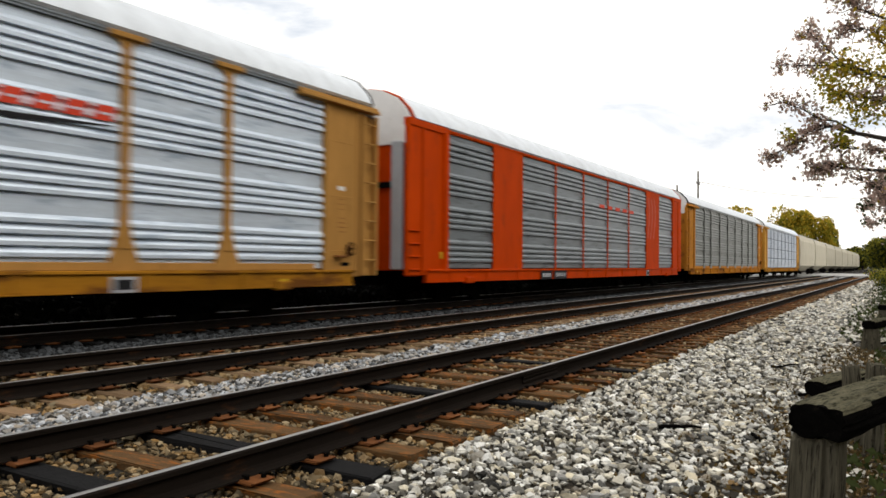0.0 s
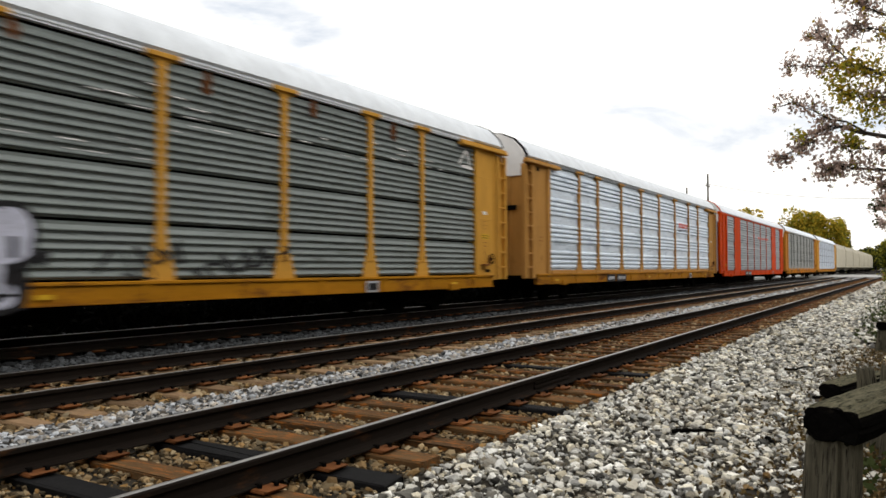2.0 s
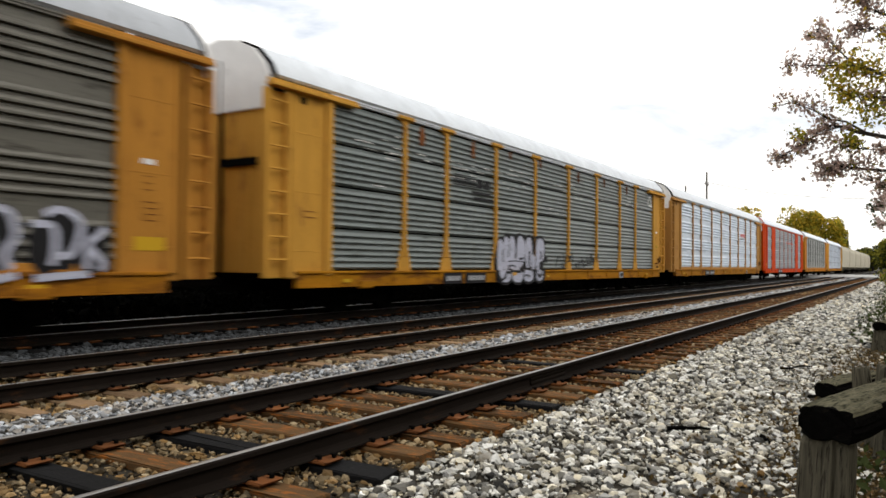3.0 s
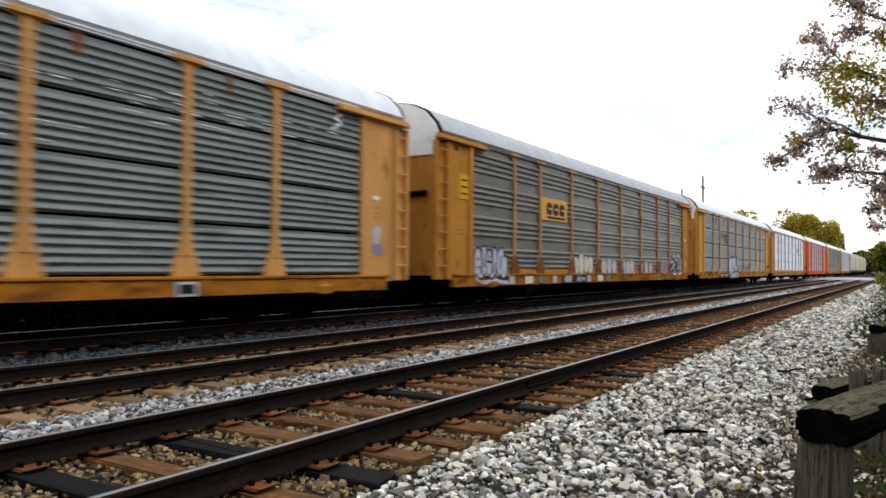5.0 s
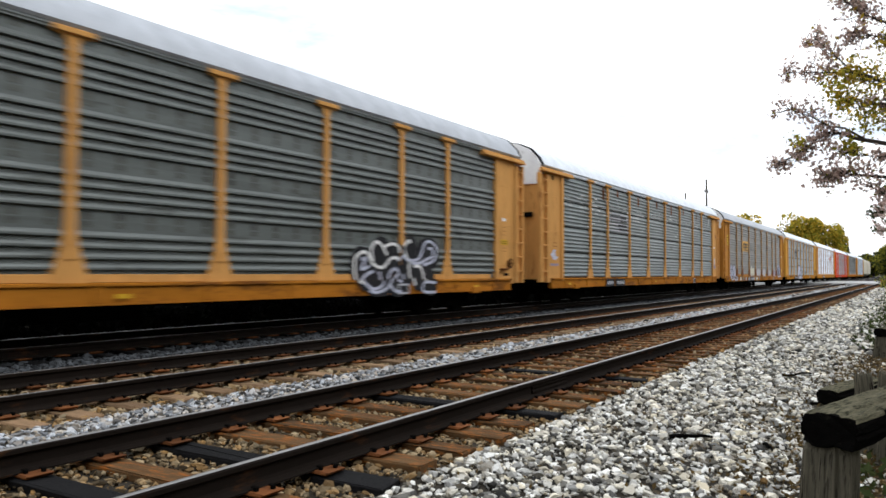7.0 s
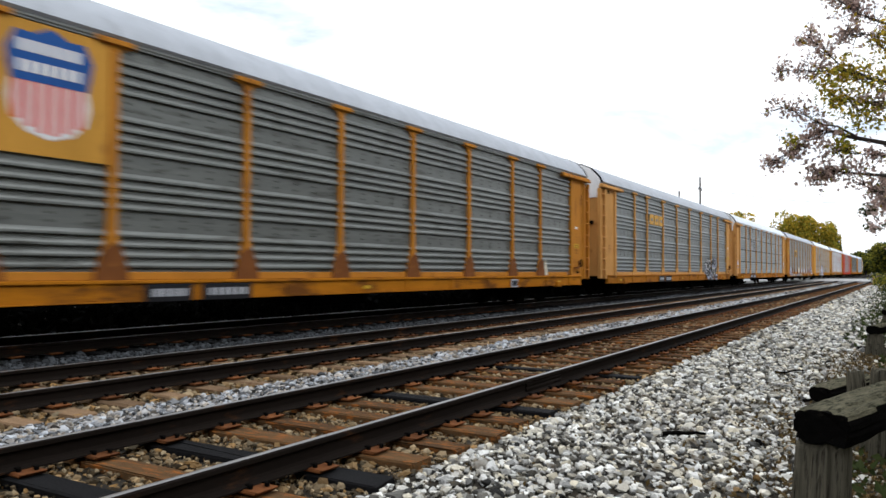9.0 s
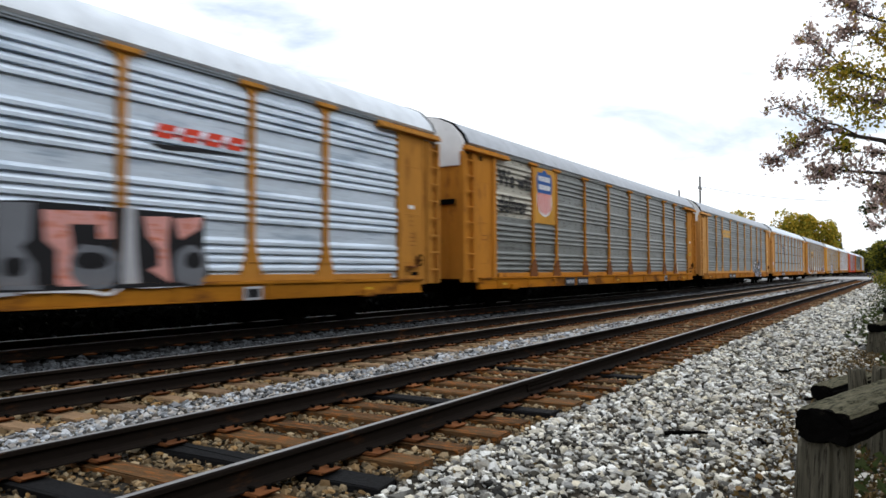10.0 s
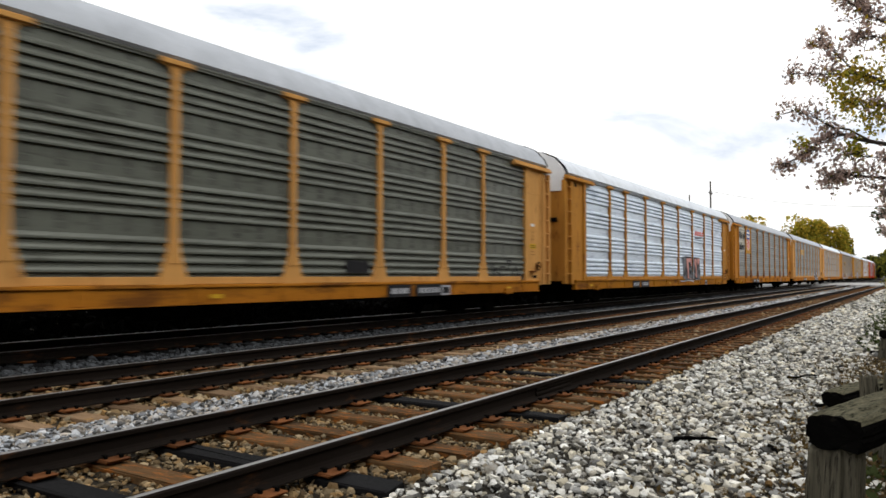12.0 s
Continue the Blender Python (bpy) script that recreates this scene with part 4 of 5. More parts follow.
def horse_emblem(car, y0):
    """Faded dark bars, a block mark and two short lines below it."""
    for k in range(6):
        bar(car, y0, y0 + 1.25, 3.30 + 0.055 * k, 3.325 + 0.055 * k, FACE, M["black_paint"], "emblem_stripe")
    bar(car, y0 + 1.3, y0 + 1.62, 3.30, 3.56, FACE, M["black_paint"], "emblem_block")
    bar(car, y0 + 1.72, y0 + 2.05, 3.30, 3.56, FACE, M["black_paint"], "emblem_block")
    bar(car, y0 + 1.0, y0 + 2.1, 3.12, 3.20, FACE, M["black_paint"])
    bar(car, y0 + 1.1, y0 + 2.3, 2.96, 3.04, FACE, M["black_paint"])


def scratches(car, n, seed):
    """Bare scraped dashes along the upper ridges, and rust patches below the eave."""
    r = random.Random(seed)
    s = Shape()
    for k in range(n):
        y0, row = r.uniform(0.3, 21), r.choice((3.06, 3.60, 3.62, 3.74, 3.75, 3.88, 3.9, 4.03))
        for j in range(r.randint(1, 7)):
            y, z = y0 + r.gauss(0, 0.7), row + r.choice((0, 0, 0.138, -0.138))
            s.box(FACE, FACE + 0.003, max(y, 0.1) - MID, min(max(y, 0.1) + r.uniform(0.04, 0.45), 23.2) - MID, z, z + r.uniform(0.008, 0.022))
    tagged(part("scuffing", s, M["white_paint"], car, "bare scraped dashes"), kind="stuff")
    for y in POSTS[:-1]:
        y += r.uniform(0.3, 1.6)
        w, h = r.uniform(0.12, 0.26), r.uniform(0.25, 0.55)
        flat(car, "rust_patch", blob(y, 4.62 - h / 2, w, h, int(y * 7), wobble=0.5), FACE - 0.004, M["plate"])


def words(car, text, y, z, size, mat):
    data = bpy.data.curves.new("slogan", "FONT")
    data.body, data.size, data.extrude, data.offset = text, size, 0.003, 0.014
    data.materials.append(mat)
    ob = new("slogan", data)
    ob.parent = car
    ob.matrix_basis = pose(FACE + 0.006, y - MID, z, 90, 0, 90)
    return ob


def marks_first_silver(car):
    slanted_emblem(car, 16.6, 18.5, 3.28, M["red_paint"], M["black_paint"])
    sill_plates(car, 5.4)
    end_labels(car, False)


def marks_orange(car):
    bar(car, -0.4, -0.05, 1.24, 1.42, 1.465, M["yellow_label"], "notice_plate", "small yellow notice plate")
    sill_plates(car, 6.0)
    for k in range(5):
        bar(car, 12.0 + k * 1.0, 12.6 + k * 1.0, 3.45, 3.60, FACE, M["red_paint"], "emblem_block")
    for k in range(3):
        stroke(car, [(18.9 + 0.5 * k, 4.4), (19.1 + 0.5 * k, 3.6), (18.8 + 0.5 * k, 2.4)], 0.12, 1.468, M["coral_paint"])
    for sign in (-1, 1):
        y = -1.85 if sign < 0 else 25.15
        part("door_edge", Shape().box(0.95, 1.28, y - MID - 0.1, y - MID + 0.06, 0.95, 4.2, 0.02), PAINT["roof_grey"], car, "bare metal edge of the end door")


def bubble_letters(car, cells, fill, edge, rim=0.16):
    """Rounded letters: dark rims behind, pale fills before."""
    for k, (cy, cz, w, h) in enumerate(cells):
        sprayed(car, "painted_edge", blob(cy, cz, w + rim, h + rim, k + 1, wobble=0.10), edge, 0.8 * k)
        sprayed(car, "painted_shape", blob(cy, cz, w, h, k + 1, wobble=0.10), fill, 0.8 * k + 1.2)


def marks_grey_one(car):
    horse_emblem(car, 5.0)
    sill_plates(car, 4.4)
    end_labels(car)
    scratches(car, 34, 3)
    sprayed(car, "painted_edge", [(7.35, 0.58), (10.75, 0.58), (10.85, 1.0), (10.75, 1.9), (10.3, 2.06), (9.6, 2.04), (9.0, 2.1), (8.3, 2.06), (7.6, 1.92), (7.32, 1.4)], M["black_paint"])
    bubble_letters(car, [(7.92, 0.79, 0.75, 0.40), (8.75, 0.78, 0.75, 0.42), (9.52, 0.78, 0.7, 0.38), (10.36, 0.79, 0.55, 0.38), (7.72, 1.30, 0.5, 1.15), (8.12, 1.45, 0.42, 1.05), (8.5, 1.50, 0.46, 1.02), (8.75, 1.15, 0.7, 0.4), (9.12, 1.55, 0.60, 0.95),
                         (9.70, 1.50, 0.54, 0.98), (10.02, 1.22, 0.30, 0.5), (10.34, 1.38, 0.36, 1.2), (10.60, 1.60, 0.60, 0.80)], M["lilac_paint"], M["black_paint"], 0.17)
    top = FACE + 0.0185
    for pts, w in (([(9.73, 1.56), (9.72, 1.3), (9.74, 0.98)], 0.10), ([(10.62, 1.6), (10.64, 1.3)], 0.11), ([(10.5, 1.16), (10.7, 1.2), (10.95, 1.33), (11.15, 1.36)], 0.10), ([(11.0, 1.30), (11.12, 1.26)], 0.16),
                   ([(8.25, 1.04), (8.5, 1.10), (8.75, 1.06)], 0.04), ([(9.0, 1.34), (9.15, 1.30), (9.3, 1.36)], 0.07), ([(7.9, 1.6), (7.88, 1.2)], 0.05), ([(8.3, 1.75), (8.28, 1.35)], 0.05), ([(8.75, 1.8), (8.72, 1.3)], 0.06),
                   ([(8.2, 1.22), (8.8, 1.24), (9.4, 1.2)], 0.03), ([(9.1, 0.74), (9.35, 0.80), (9.6, 0.74)], 0.05), ([(10.2, 0.74), (10.4, 0.80), (10.6, 0.78)], 0.04)):
        stroke(car, pts, w, top, M["black_paint"])
    sprayed(car, "painted_shape", blob(8.5, 0.84, 0.3, 0.10, 3), M["gold_paint"], 12)
    r = random.Random(12)
    for k in range(12):
        y, z = 11.9 + 0.34 * k, r.uniform(1.2, 1.45)
        pts = [(y + r.uniform(-0.1, 0.35), z + r.uniform(-0.25, 0.3)) for _ in range(5)]
        stroke(car, pts, r.uniform(0.03, 0.05), FACE + 0.0005 * k, M["black_paint"])
    stroke(car, [(22.55, 4.0), (22.75, 4.25), (22.95, 4.42), (23.05, 4.2), (23.1, 4.0), (22.7, 3.98), (23.3, 3.95)], 0.07, FACE, M["white_paint"])


def marks_shield(car):
    bar(car, 4.76, 6.98, 2.80, 3.55, FACE, M["gold_paint"], "emblem_plate", "pale gold emblem plate")
    for k in range(3):
        y = 5.16 + 0.56 * k
        flat(car, "emblem_block", blob(y + 0.24, 3.20, 0.48, 0.42, k, wobble=0.05, square=3.5), FACE + 0.006, M["black_paint"])
        bar(car, y + 0.16, y + 0.50, 3.17, 3.23, FACE + 0.012, M["gold_paint"], "emblem_notch")
    bar(car, 5.2, 6.8, 2.86, 2.94, FACE + 0.006, M["black_paint"])
    bubble_letters(car, [(0.36, 1.26, 0.36, 0.84), (0.74, 1.32, 0.24, 0.86), (1.05, 1.24, 0.28, 0.80), (1.40, 1.30, 0.26, 0.84), (1.78, 1.28, 0.42, 0.86), (2.08, 1.18, 0.2, 0.6)], M["lilac_paint"], M["black_paint"], 0.12)
    for k, pts in enumerate(([(0.3, 1.42), (0.42, 1.36)], [(0.32, 1.12), (0.46, 1.18)], [(0.74, 1.5), (0.72, 1.15)], [(1.04, 1.5), (1.06, 1.3)], [(1.40, 1.3), (1.42, 1.0)], [(1.78, 1.5), (1.76, 1.1)], [(0.9, 1.32), (1.25, 1.30)])):
        stroke(car, pts, 0.07, FACE + 0.011 + 0.0004 * k, M["black_paint"])
    stroke(car, [(0.1, 0.86), (0.4, 0.74), (0.8, 0.72), (1.2, 0.80), (1.6, 0.72), (2.1, 0.70)], 0.11, OVER, M["lilac_paint"])
    bar(car, -0.75, -0.2, 3.05, 3.75, 1.476, M["yellow_label"], "notice_board", "yellow notice board with black lines")
    for k in range(3):
        bar(car, -0.66, -0.30, 3.18 + 0.19 * k, 3.22 + 0.19 * k, 1.480, M["dark"], "stencil_line")
    for k in range(9):
        bar(car, 2.2 + 1.1 * k, 2.2 + 1.1 * k + (0.35, 0.6, 0.45)[k % 3], 0.64, 0.88, OVER, (M["grey_paint"], M["cream_paint"], M["slate_paint"])[k % 3], "painted_patch")
    bubble_letters(car, [(7.85, 1.25, 0.5, 0.6), (8.4, 1.32, 0.5, 0.75), (8.9, 1.30, 0.4, 0.6), (9.35, 1.28, 0.5, 0.62)], M["cream_paint"], M["slate_paint"], 0.1)
    bubble_letters(car, [(10.9, 1.22, 0.6, 0.55), (11.55, 1.25, 0.55, 0.6), (12.15, 1.22, 0.5, 0.55), (13.35, 1.22, 0.6, 0.6), (13.95, 1.2, 0.5, 0.55), (14.5, 1.22, 0.6, 0.6), (16.0, 1.2, 0.45, 0.5), (16.7, 1.22, 0.5, 0.55), (17.4, 1.2, 0.45, 0.5)],
                   M["grey_paint"], PAINT["umber"], 0.06)
    bubble_letters(car, [(19.5, 1.2, 0.45, 0.55), (20.2, 1.22, 0.4, 0.55)], M["faded_blue"], M["grey_paint"], 0.08)
    for k, (cy, cz, w, h) in enumerate([(21.3, 1.3, 0.7, 0.75), (21.68, 1.45, 0.5, 0.9), (22.3, 1.35, 0.5, 0.8), (22.55, 1.45, 0.6, 0.9), (23.0, 1.3, 0.5, 0.7)]):
        sprayed(car, "painted_edge", blob(cy, cz, w, h, k + 3), M["black_paint"], 0.2 * k)
    for k, pts in enumerate(([(21.06, 1.40), (21.1, 1.5), (21.29, 1.56), (21.5, 1.48), (21.5, 1.3), (21.2, 1.08)], [(21.45, 1.74), (21.58, 1.84), (21.8, 1.77), (21.88, 1.47), (21.74, 1.22), (21.82, 1.0)], [(22.1, 1.64), (22.4, 1.62), (22.45, 1.3), (22.4, 1.05)],
                             [(22.28, 1.78), (22.48, 1.87), (22.72, 1.80), (22.84, 1.6), (22.70, 1.23), (22.5, 1.2)], [(23.24, 1.64), (23.1, 1.5), (22.97, 1.38), (22.94, 1.0)], [(23.0, 1.3), (23.2, 1.1), (23.15, 0.98)], [(21.05, 0.90), (21.5, 0.86), (21.85, 0.92)], [(22.1, 0.87), (22.45, 0.90), (22.92, 0.93)])):
        stroke(car, pts, 0.11, FACE + 0.004 + 0.0006 * k, M["lilac_paint"])
    sill_plates(car, 6.4)
    end_labels(car, False, False)
    bar(car, 23.72, 24.3, 1.30, 1.52, 1.462, M["yellow_label"], "notice_plate", "small yellow notice plate")


def marks_grey_two(car):
    horse_emblem(car, 4.95)
    bar(car, 4.7, 7.2, 3.40, 3.44, FACE + 0.006, M["grey_paint"], "scrape_mark")
    sill_plates(car, 4.2)
    end_labels(car, False, False, M["faded_blue"])
    scratches(car, 44, 8)
    for k in range(6):
        bar(car, 4.78, 7.34, 2.90 + 0.138 * k, 2.945 + 0.138 * k, FACE - 0.003, M["grey_paint"], "scrape_mark")
    stroke(car, [(22.4, 4.1), (22.7, 4.3), (22.5, 4.35), (22.75, 4.5)], 0.06, FACE, M["white_paint"])
    for k in range(4):
        y = 3.6 + 2.7 * k
        stroke(car, [(y + 0.5 * math.cos(0.7 * a), 1.42 + 0.28 * math.sin(0.7 * a)) for a in range(3 + k % 2, 9)], 0.05, FACE, PAINT["steel"], "faded_paint")


def marks_loops(car):
    for k, (cy, cz, w, h) in enumerate([(17.2, 1.22, 0.85, 0.8), (17.78, 1.58, 0.62, 0.62), (17.62, 0.98, 0.95, 0.66), (18.28, 1.58, 0.62, 0.5), (18.3, 0.98, 0.62, 0.70), (18.8, 1.3, 0.5, 0.75), (19.0, 1.68, 0.45, 0.55),
                                        (19.78, 1.62, 0.85, 0.66), (19.3, 1.1, 0.6, 0.72), (19.72, 0.92, 0.6, 0.62), (18.25, 1.3, 1.2, 0.4)]):
        sprayed(car, "painted_edge", blob(cy, cz, w * 1.22, h * 1.22, k + 4), M["black_paint"], 0.2 * k)
    loops = [[(17.03, 0.89), (16.86, 0.98), (16.81, 1.38), (16.98, 1.55), (17.19, 1.6), (17.36, 1.48), (17.48, 1.33), (17.8, 1.24), (18.0, 1.33), (18.15, 1.45), (18.37, 1.49), (18.48, 1.42)],
             [(17.05, 1.42), (17.22, 1.44), (17.05, 1.2), (17.35, 1.28)], [(17.50, 1.16), (17.24, 1.08), (17.02, 0.93)], [(17.48, 1.39), (17.41, 1.65), (17.59, 1.84), (17.82, 1.76), (18.02, 1.54)],
             [(17.07, 0.89), (17.33, 0.76), (17.6, 0.78), (17.78, 0.9), (17.72, 1.15)], [(17.24, 0.72), (17.51, 0.67), (17.88, 0.75), (18.03, 0.88)], [(17.92, 1.74), (18.26, 1.82), (18.47, 1.74), (18.54, 1.6)],
             [(18.07, 0.87), (18.12, 1.1), (18.32, 1.22), (18.48, 1.12), (18.32, 0.98), (18.5, 0.9)], [(18.03, 0.83), (18.23, 0.69), (18.48, 0.67)], [(19.01, 1.86), (18.9, 1.92), (18.71, 1.75), (18.8, 1.52), (18.93, 1.4), (18.91, 1.2), (19.06, 0.81)],
             [(18.48, 1.42), (18.66, 1.53), (18.9, 1.43), (19.3, 1.46), (19.48, 1.62), (19.6, 1.85), (19.85, 1.93), (20.17, 1.76), (20.05, 1.45), (19.55, 1.32)], [(19.75, 1.74), (19.94, 1.74), (19.96, 1.55), (19.7, 1.47), (19.4, 1.37), (19.02, 1.36)],
             [(19.13, 1.27), (19.37, 1.29), (19.55, 1.09), (19.52, 0.88)], [(19.99, 0.87), (19.49, 0.88), (19.43, 0.66), (19.99, 0.63)], [(18.6, 1.1), (18.62, 0.95)]]
    for k, pts in enumerate(loops):
        stroke(car, pts, 0.07, FACE + 0.006 + 0.0006 * k, M["lilac_paint"] if k % 3 else M["white_paint"])
    for k in range(3):
        y = 5.1 + 0.82 * k
        flat(car, "emblem_block", [(y, 3.42), (y + 0.62, 3.42), (y + 0.70, 3.56), (y + 0.70, 3.92), (y + 0.08, 3.92), (y, 3.78)], FACE, M["gold_paint"], "plain gold emblem block")
        bar(car, y + 0.24, y + 0.5, 3.60, 3.74, FACE + 0.006, PAINT["moss"], "emblem_notch")
    sill_plates(car, 6.4)
    end_labels(car)


def marks_slogan(car):
    words(car, "We will", 0.22, 3.78, 0.74, M["black_paint"])
    words(car, "deliver", 0.22, 2.98, 0.74, M["black_paint"])
    bar(car, 2.8, 4.58, 2.75, 4.65, FACE, PAINT["yellow"], "shield_board", "plain yellow board")
    top = [(3.06, 3.79), (4.22, 3.79), (4.30, 4.23), (4.16, 4.50), (3.92, 4.48), (3.64, 4.61), (3.36, 4.48), (3.12, 4.50), (2.98, 4.23)]
    flat(car, "shield", [(3.64, 2.98), (3.97, 3.07), (4.20, 3.27), (4.26, 3.54)] + top[1:] + top[:1] + [(3.02, 3.54), (3.08, 3.27), (3.31, 3.07)], FACE + 0.006, M["white_paint"], "red white and blue striped shield")
    flat(car, "shield_top", top, FACE + 0.012, M["blue_paint"])
    for z, n in ((4.20, 5), (3.91, 7)):
        for k in range(n):
            step = 0.98 / n
            bar(car, 3.15 + step * k, 3.15 + step * (k + 0.74), z, z + 0.17, FACE + 0.018, M["white_paint"], "shield_mark")
    for k in range(6):
        y = 3.10 + 0.185 * k
        low = 3.05 + 0.55 * abs(y + 0.05 - 3.64) ** 1.5
        bar(car, y, y + 0.10, low, 3.79, FACE + 0.012, M["red_paint"], "shield_stripe")
    sill_plates(car, 5.2)
    end_labels(car)
    flat(car, "painted_cone", [(21.0, 0.98), (21.35, 0.98), (21.2, 1.5), (21.12, 1.5)], FACE, M["cream_paint"])


def marks_second_silver(car):
    slanted_emblem(car, 16.45, 18.5, 3.38, M["red_paint"], M["black_paint"])
    sill_plates(car, 5.3)
    end_labels(car, False)
    sprayed(car, "painted_edge", [(13.9, 0.86), (17.3, 0.90), (17.62, 1.1), (17.5, 1.5), (17.5, 2.14), (14.4, 2.16), (13.93, 2.12)], M["black_paint"])
    slate, coral = M["slate_paint"], M["pink_paint"]
    pieces = [([(13.94, 0.90), (14.52, 0.89), (14.50, 1.25), (14.3, 1.5), (14.42, 1.6), (14.46, 2.13), (13.95, 2.10)], slate), ([(14.6, 2.04), (15.69, 2.08), (15.72, 1.66), (15.48, 1.64), (15.46, 1.87), (15.0, 1.85), (15.06, 1.45), (15.22, 0.93), (14.83, 0.93), (14.82, 1.45), (14.64, 1.60)], coral),
              (blob(15.42, 1.22, 0.82, 0.66, 4), slate), ([(15.85, 0.95), (16.2, 0.96), (16.12, 1.5), (16.1, 2.22), (15.9, 2.14)], M["grey_paint"]),
              ([(16.26, 2.04), (16.77, 2.07), (16.72, 1.59), (16.80, 0.95), (16.37, 1.17), (16.56, 1.25), (16.55, 1.52), (16.33, 1.72)], coral), ([(16.85, 2.04), (17.46, 2.10), (17.38, 1.88), (17.14, 1.76), (16.98, 1.68)], coral), (blob(17.2, 1.26, 0.7, 0.68, 7), slate)]
    for k, (ring, mat) in enumerate(pieces):
        sprayed(car, "painted_shape", ring, mat, 2 + k)
    for k, ring in enumerate((blob(15.36, 1.32, 0.56, 0.24, 3), blob(17.26, 1.34, 0.36, 0.28, 5), blob(14.2, 1.22, 0.3, 0.26, 6))):
        sprayed(car, "painted_edge", ring, M["black_paint"], 10 + k)
    stroke(car, [(14.3, 0.87), (14.9, 0.86), (15.3, 0.84), (15.6, 0.80), (15.85, 0.92), (16.2, 0.90), (16.8, 0.91), (17.35, 0.93)], 0.05, OVER, M["white_paint"])
    stroke(car, [(13.0, 0.84), (13.6, 0.82), (14.2, 0.85)], 0.06, OVER, M["grey_paint"])


def marks_peach(car):
    sill_plates(car, 17.15 - 1.1)
    end_labels(car)
    r = random.Random(5)
    for k in range(6):
        y, z = 21.1 + 0.36 * k, r.uniform(1.2, 1.4)
        stroke(car, [(y + r.uniform(-0.1, 0.3), z + r.uniform(-0.2, 0.2)) for _ in range(4)], 0.04, FACE + 0.0005 * k, M["black_paint"])
    for k in range(3):
        flat(car, "faded_paint", blob(14.8 + 0.25 * k, 1.3, 0.3, 0.3, k + 2), FACE, M["black_paint"])


autorack(0, "auto carrier with bright galvanised sheets and mustard yellow frame", "mustard", "silver", "roof_white", "broad", marks_first_silver)
autorack(1, "orange auto carrier with grey sheets and white roof", "orange", "steel", "roof_white", "broad", marks_orange, (1, 7))
autorack(2, "auto carrier with dull brownish sheets and yellow frame", "amber", "ash", "roof_white", "banded", end_labels, post_key="ash")
autorack(3, "auto carrier with pale blue sheets and yellow frame", "yellow", "pale_blue", "roof_white", "gapped", end_labels, post_key="pale_blue")
autorack(-1, "dirty grey auto carrier with yellow frame and painted scrawls", "yellow", "slate", "roof_white", "gapped", marks_grey_one)
autorack(-2, "grimy brown-grey auto carrier with yellow frame and gold plate", "ochre", "umber", "roof_grey", "banded", marks_shield, post_key="tan", rusty=True)
autorack(-3, "dark grey auto carrier with slotted sheets and yellow frame", "peach", "slate", "roof_white", "gapped", marks_grey_two)
autorack(-4, "weathered grey auto carrier with white and black scrawl", "peach", "moss", "roof_grey", "banded", marks_loops)
autorack(-5, "brown-grey auto carrier with slogan panels and striped shield", "amber", "ash", "roof_grey", "banded", marks_slogan, special={(0, 2): "cream", (0, 3): "cream"}, rusty=True)
autorack(-6, "silver auto carrier with mustard frame and red scrawl", "ochre", "silver", "roof_white", "broad", marks_second_silver)
autorack(-7, "grimy grey auto carrier with peach-coloured frame", "peach", "drab", "roof_grey", "banded", marks_peach)
for k in range(9):
    hopper(FIRST + PITCH * 3 + 14.3 + 9.9 + 19.8 * k)


# ---- wooden barrier of old ties ----
def beam_shape(length, w, h, axis="y"):
    """A weathered timber: rounded, split along the grain, with uneven ends."""
    s = Shape()
    n, m, out = 30, 36, []
    for j in range(n + 1):
        t = j / n * length
        k = 0.93 if j in (0, n) else 1.0
        for i in range(m):
            a = 2 * math.pi * i / m
            c, d = math.cos(a), math.sin(a)
            r = (abs(c) ** 5 + abs(d) ** 5) ** -0.2
            split = noise.noise((c * 5.5, d * 5.5, t * 0.7 + length * 9))
            r *= k * (1 + 0.11 * noise.noise((c * 2, d * 2, t * 2.6)) - 0.34 * max(0, split - 0.1) + 0.05 * noise.noise((c * 9, d * 9, t * 6)) + 0.045 * noise.noise((c * 16, d * 16, t * 1.5)))
            if axis == "z":
                r *= 1.30 - 0.34 * j / n
            end = 0.03 * noise.noise((c * 3, d * 3, 5)) if j in (0, n) else 0
            p, q = c * r * w / 2, d * r * h / 2
            out.append((p, t + end, q) if axis == "y" else (p, q, t + end))
    f = [(j * m + i, j * m + (i + 1) % m, (j + 1) * m + (i + 1) % m, (j + 1) * m + i) for j in range(n) for i in range(m)]
    return s.add(out, f + [tuple(range(m)), tuple(range(n * m, n * m + m))])


def barrier(x, y, z_top, angle, length, post_w, label, lean=2.0, heights=(0.23, 0.155), shift=0.012):
    b = thing("timber_barrier", label, "barrier", pose(x, y, ground_height(x, y)), group="barriers beside the track")
    lift = ground_height(x, y)
    w, h = heights
    timber = beam_shape(length, w, h).mesh("beam", M["tar"])
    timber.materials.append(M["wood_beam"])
    # upward faces take the lit top colour, all others the shade colour
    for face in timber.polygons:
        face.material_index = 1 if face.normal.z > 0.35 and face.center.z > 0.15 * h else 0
    part("beam", timber, None, b, "squared timber with mossy top, light and shade in its colours", at=pose(0, 0, z_top - h / 2 - lift, 0, 0, angle))
    c, d = math.cos(radians(angle)), math.sin(radians(angle))
    for k, at in enumerate((0.13, length - 0.3)):
        high = z_top - h - lift + 0.12
        part("post", beam_shape(high, post_w, 0.19, "z"), M["wood_grey"], b, "split grey wooden post", at=pose(-d * at - (0.012 if k else shift), c * at, -0.12, 1.5 * k, lean - 3 * k, angle + 4))
    return b


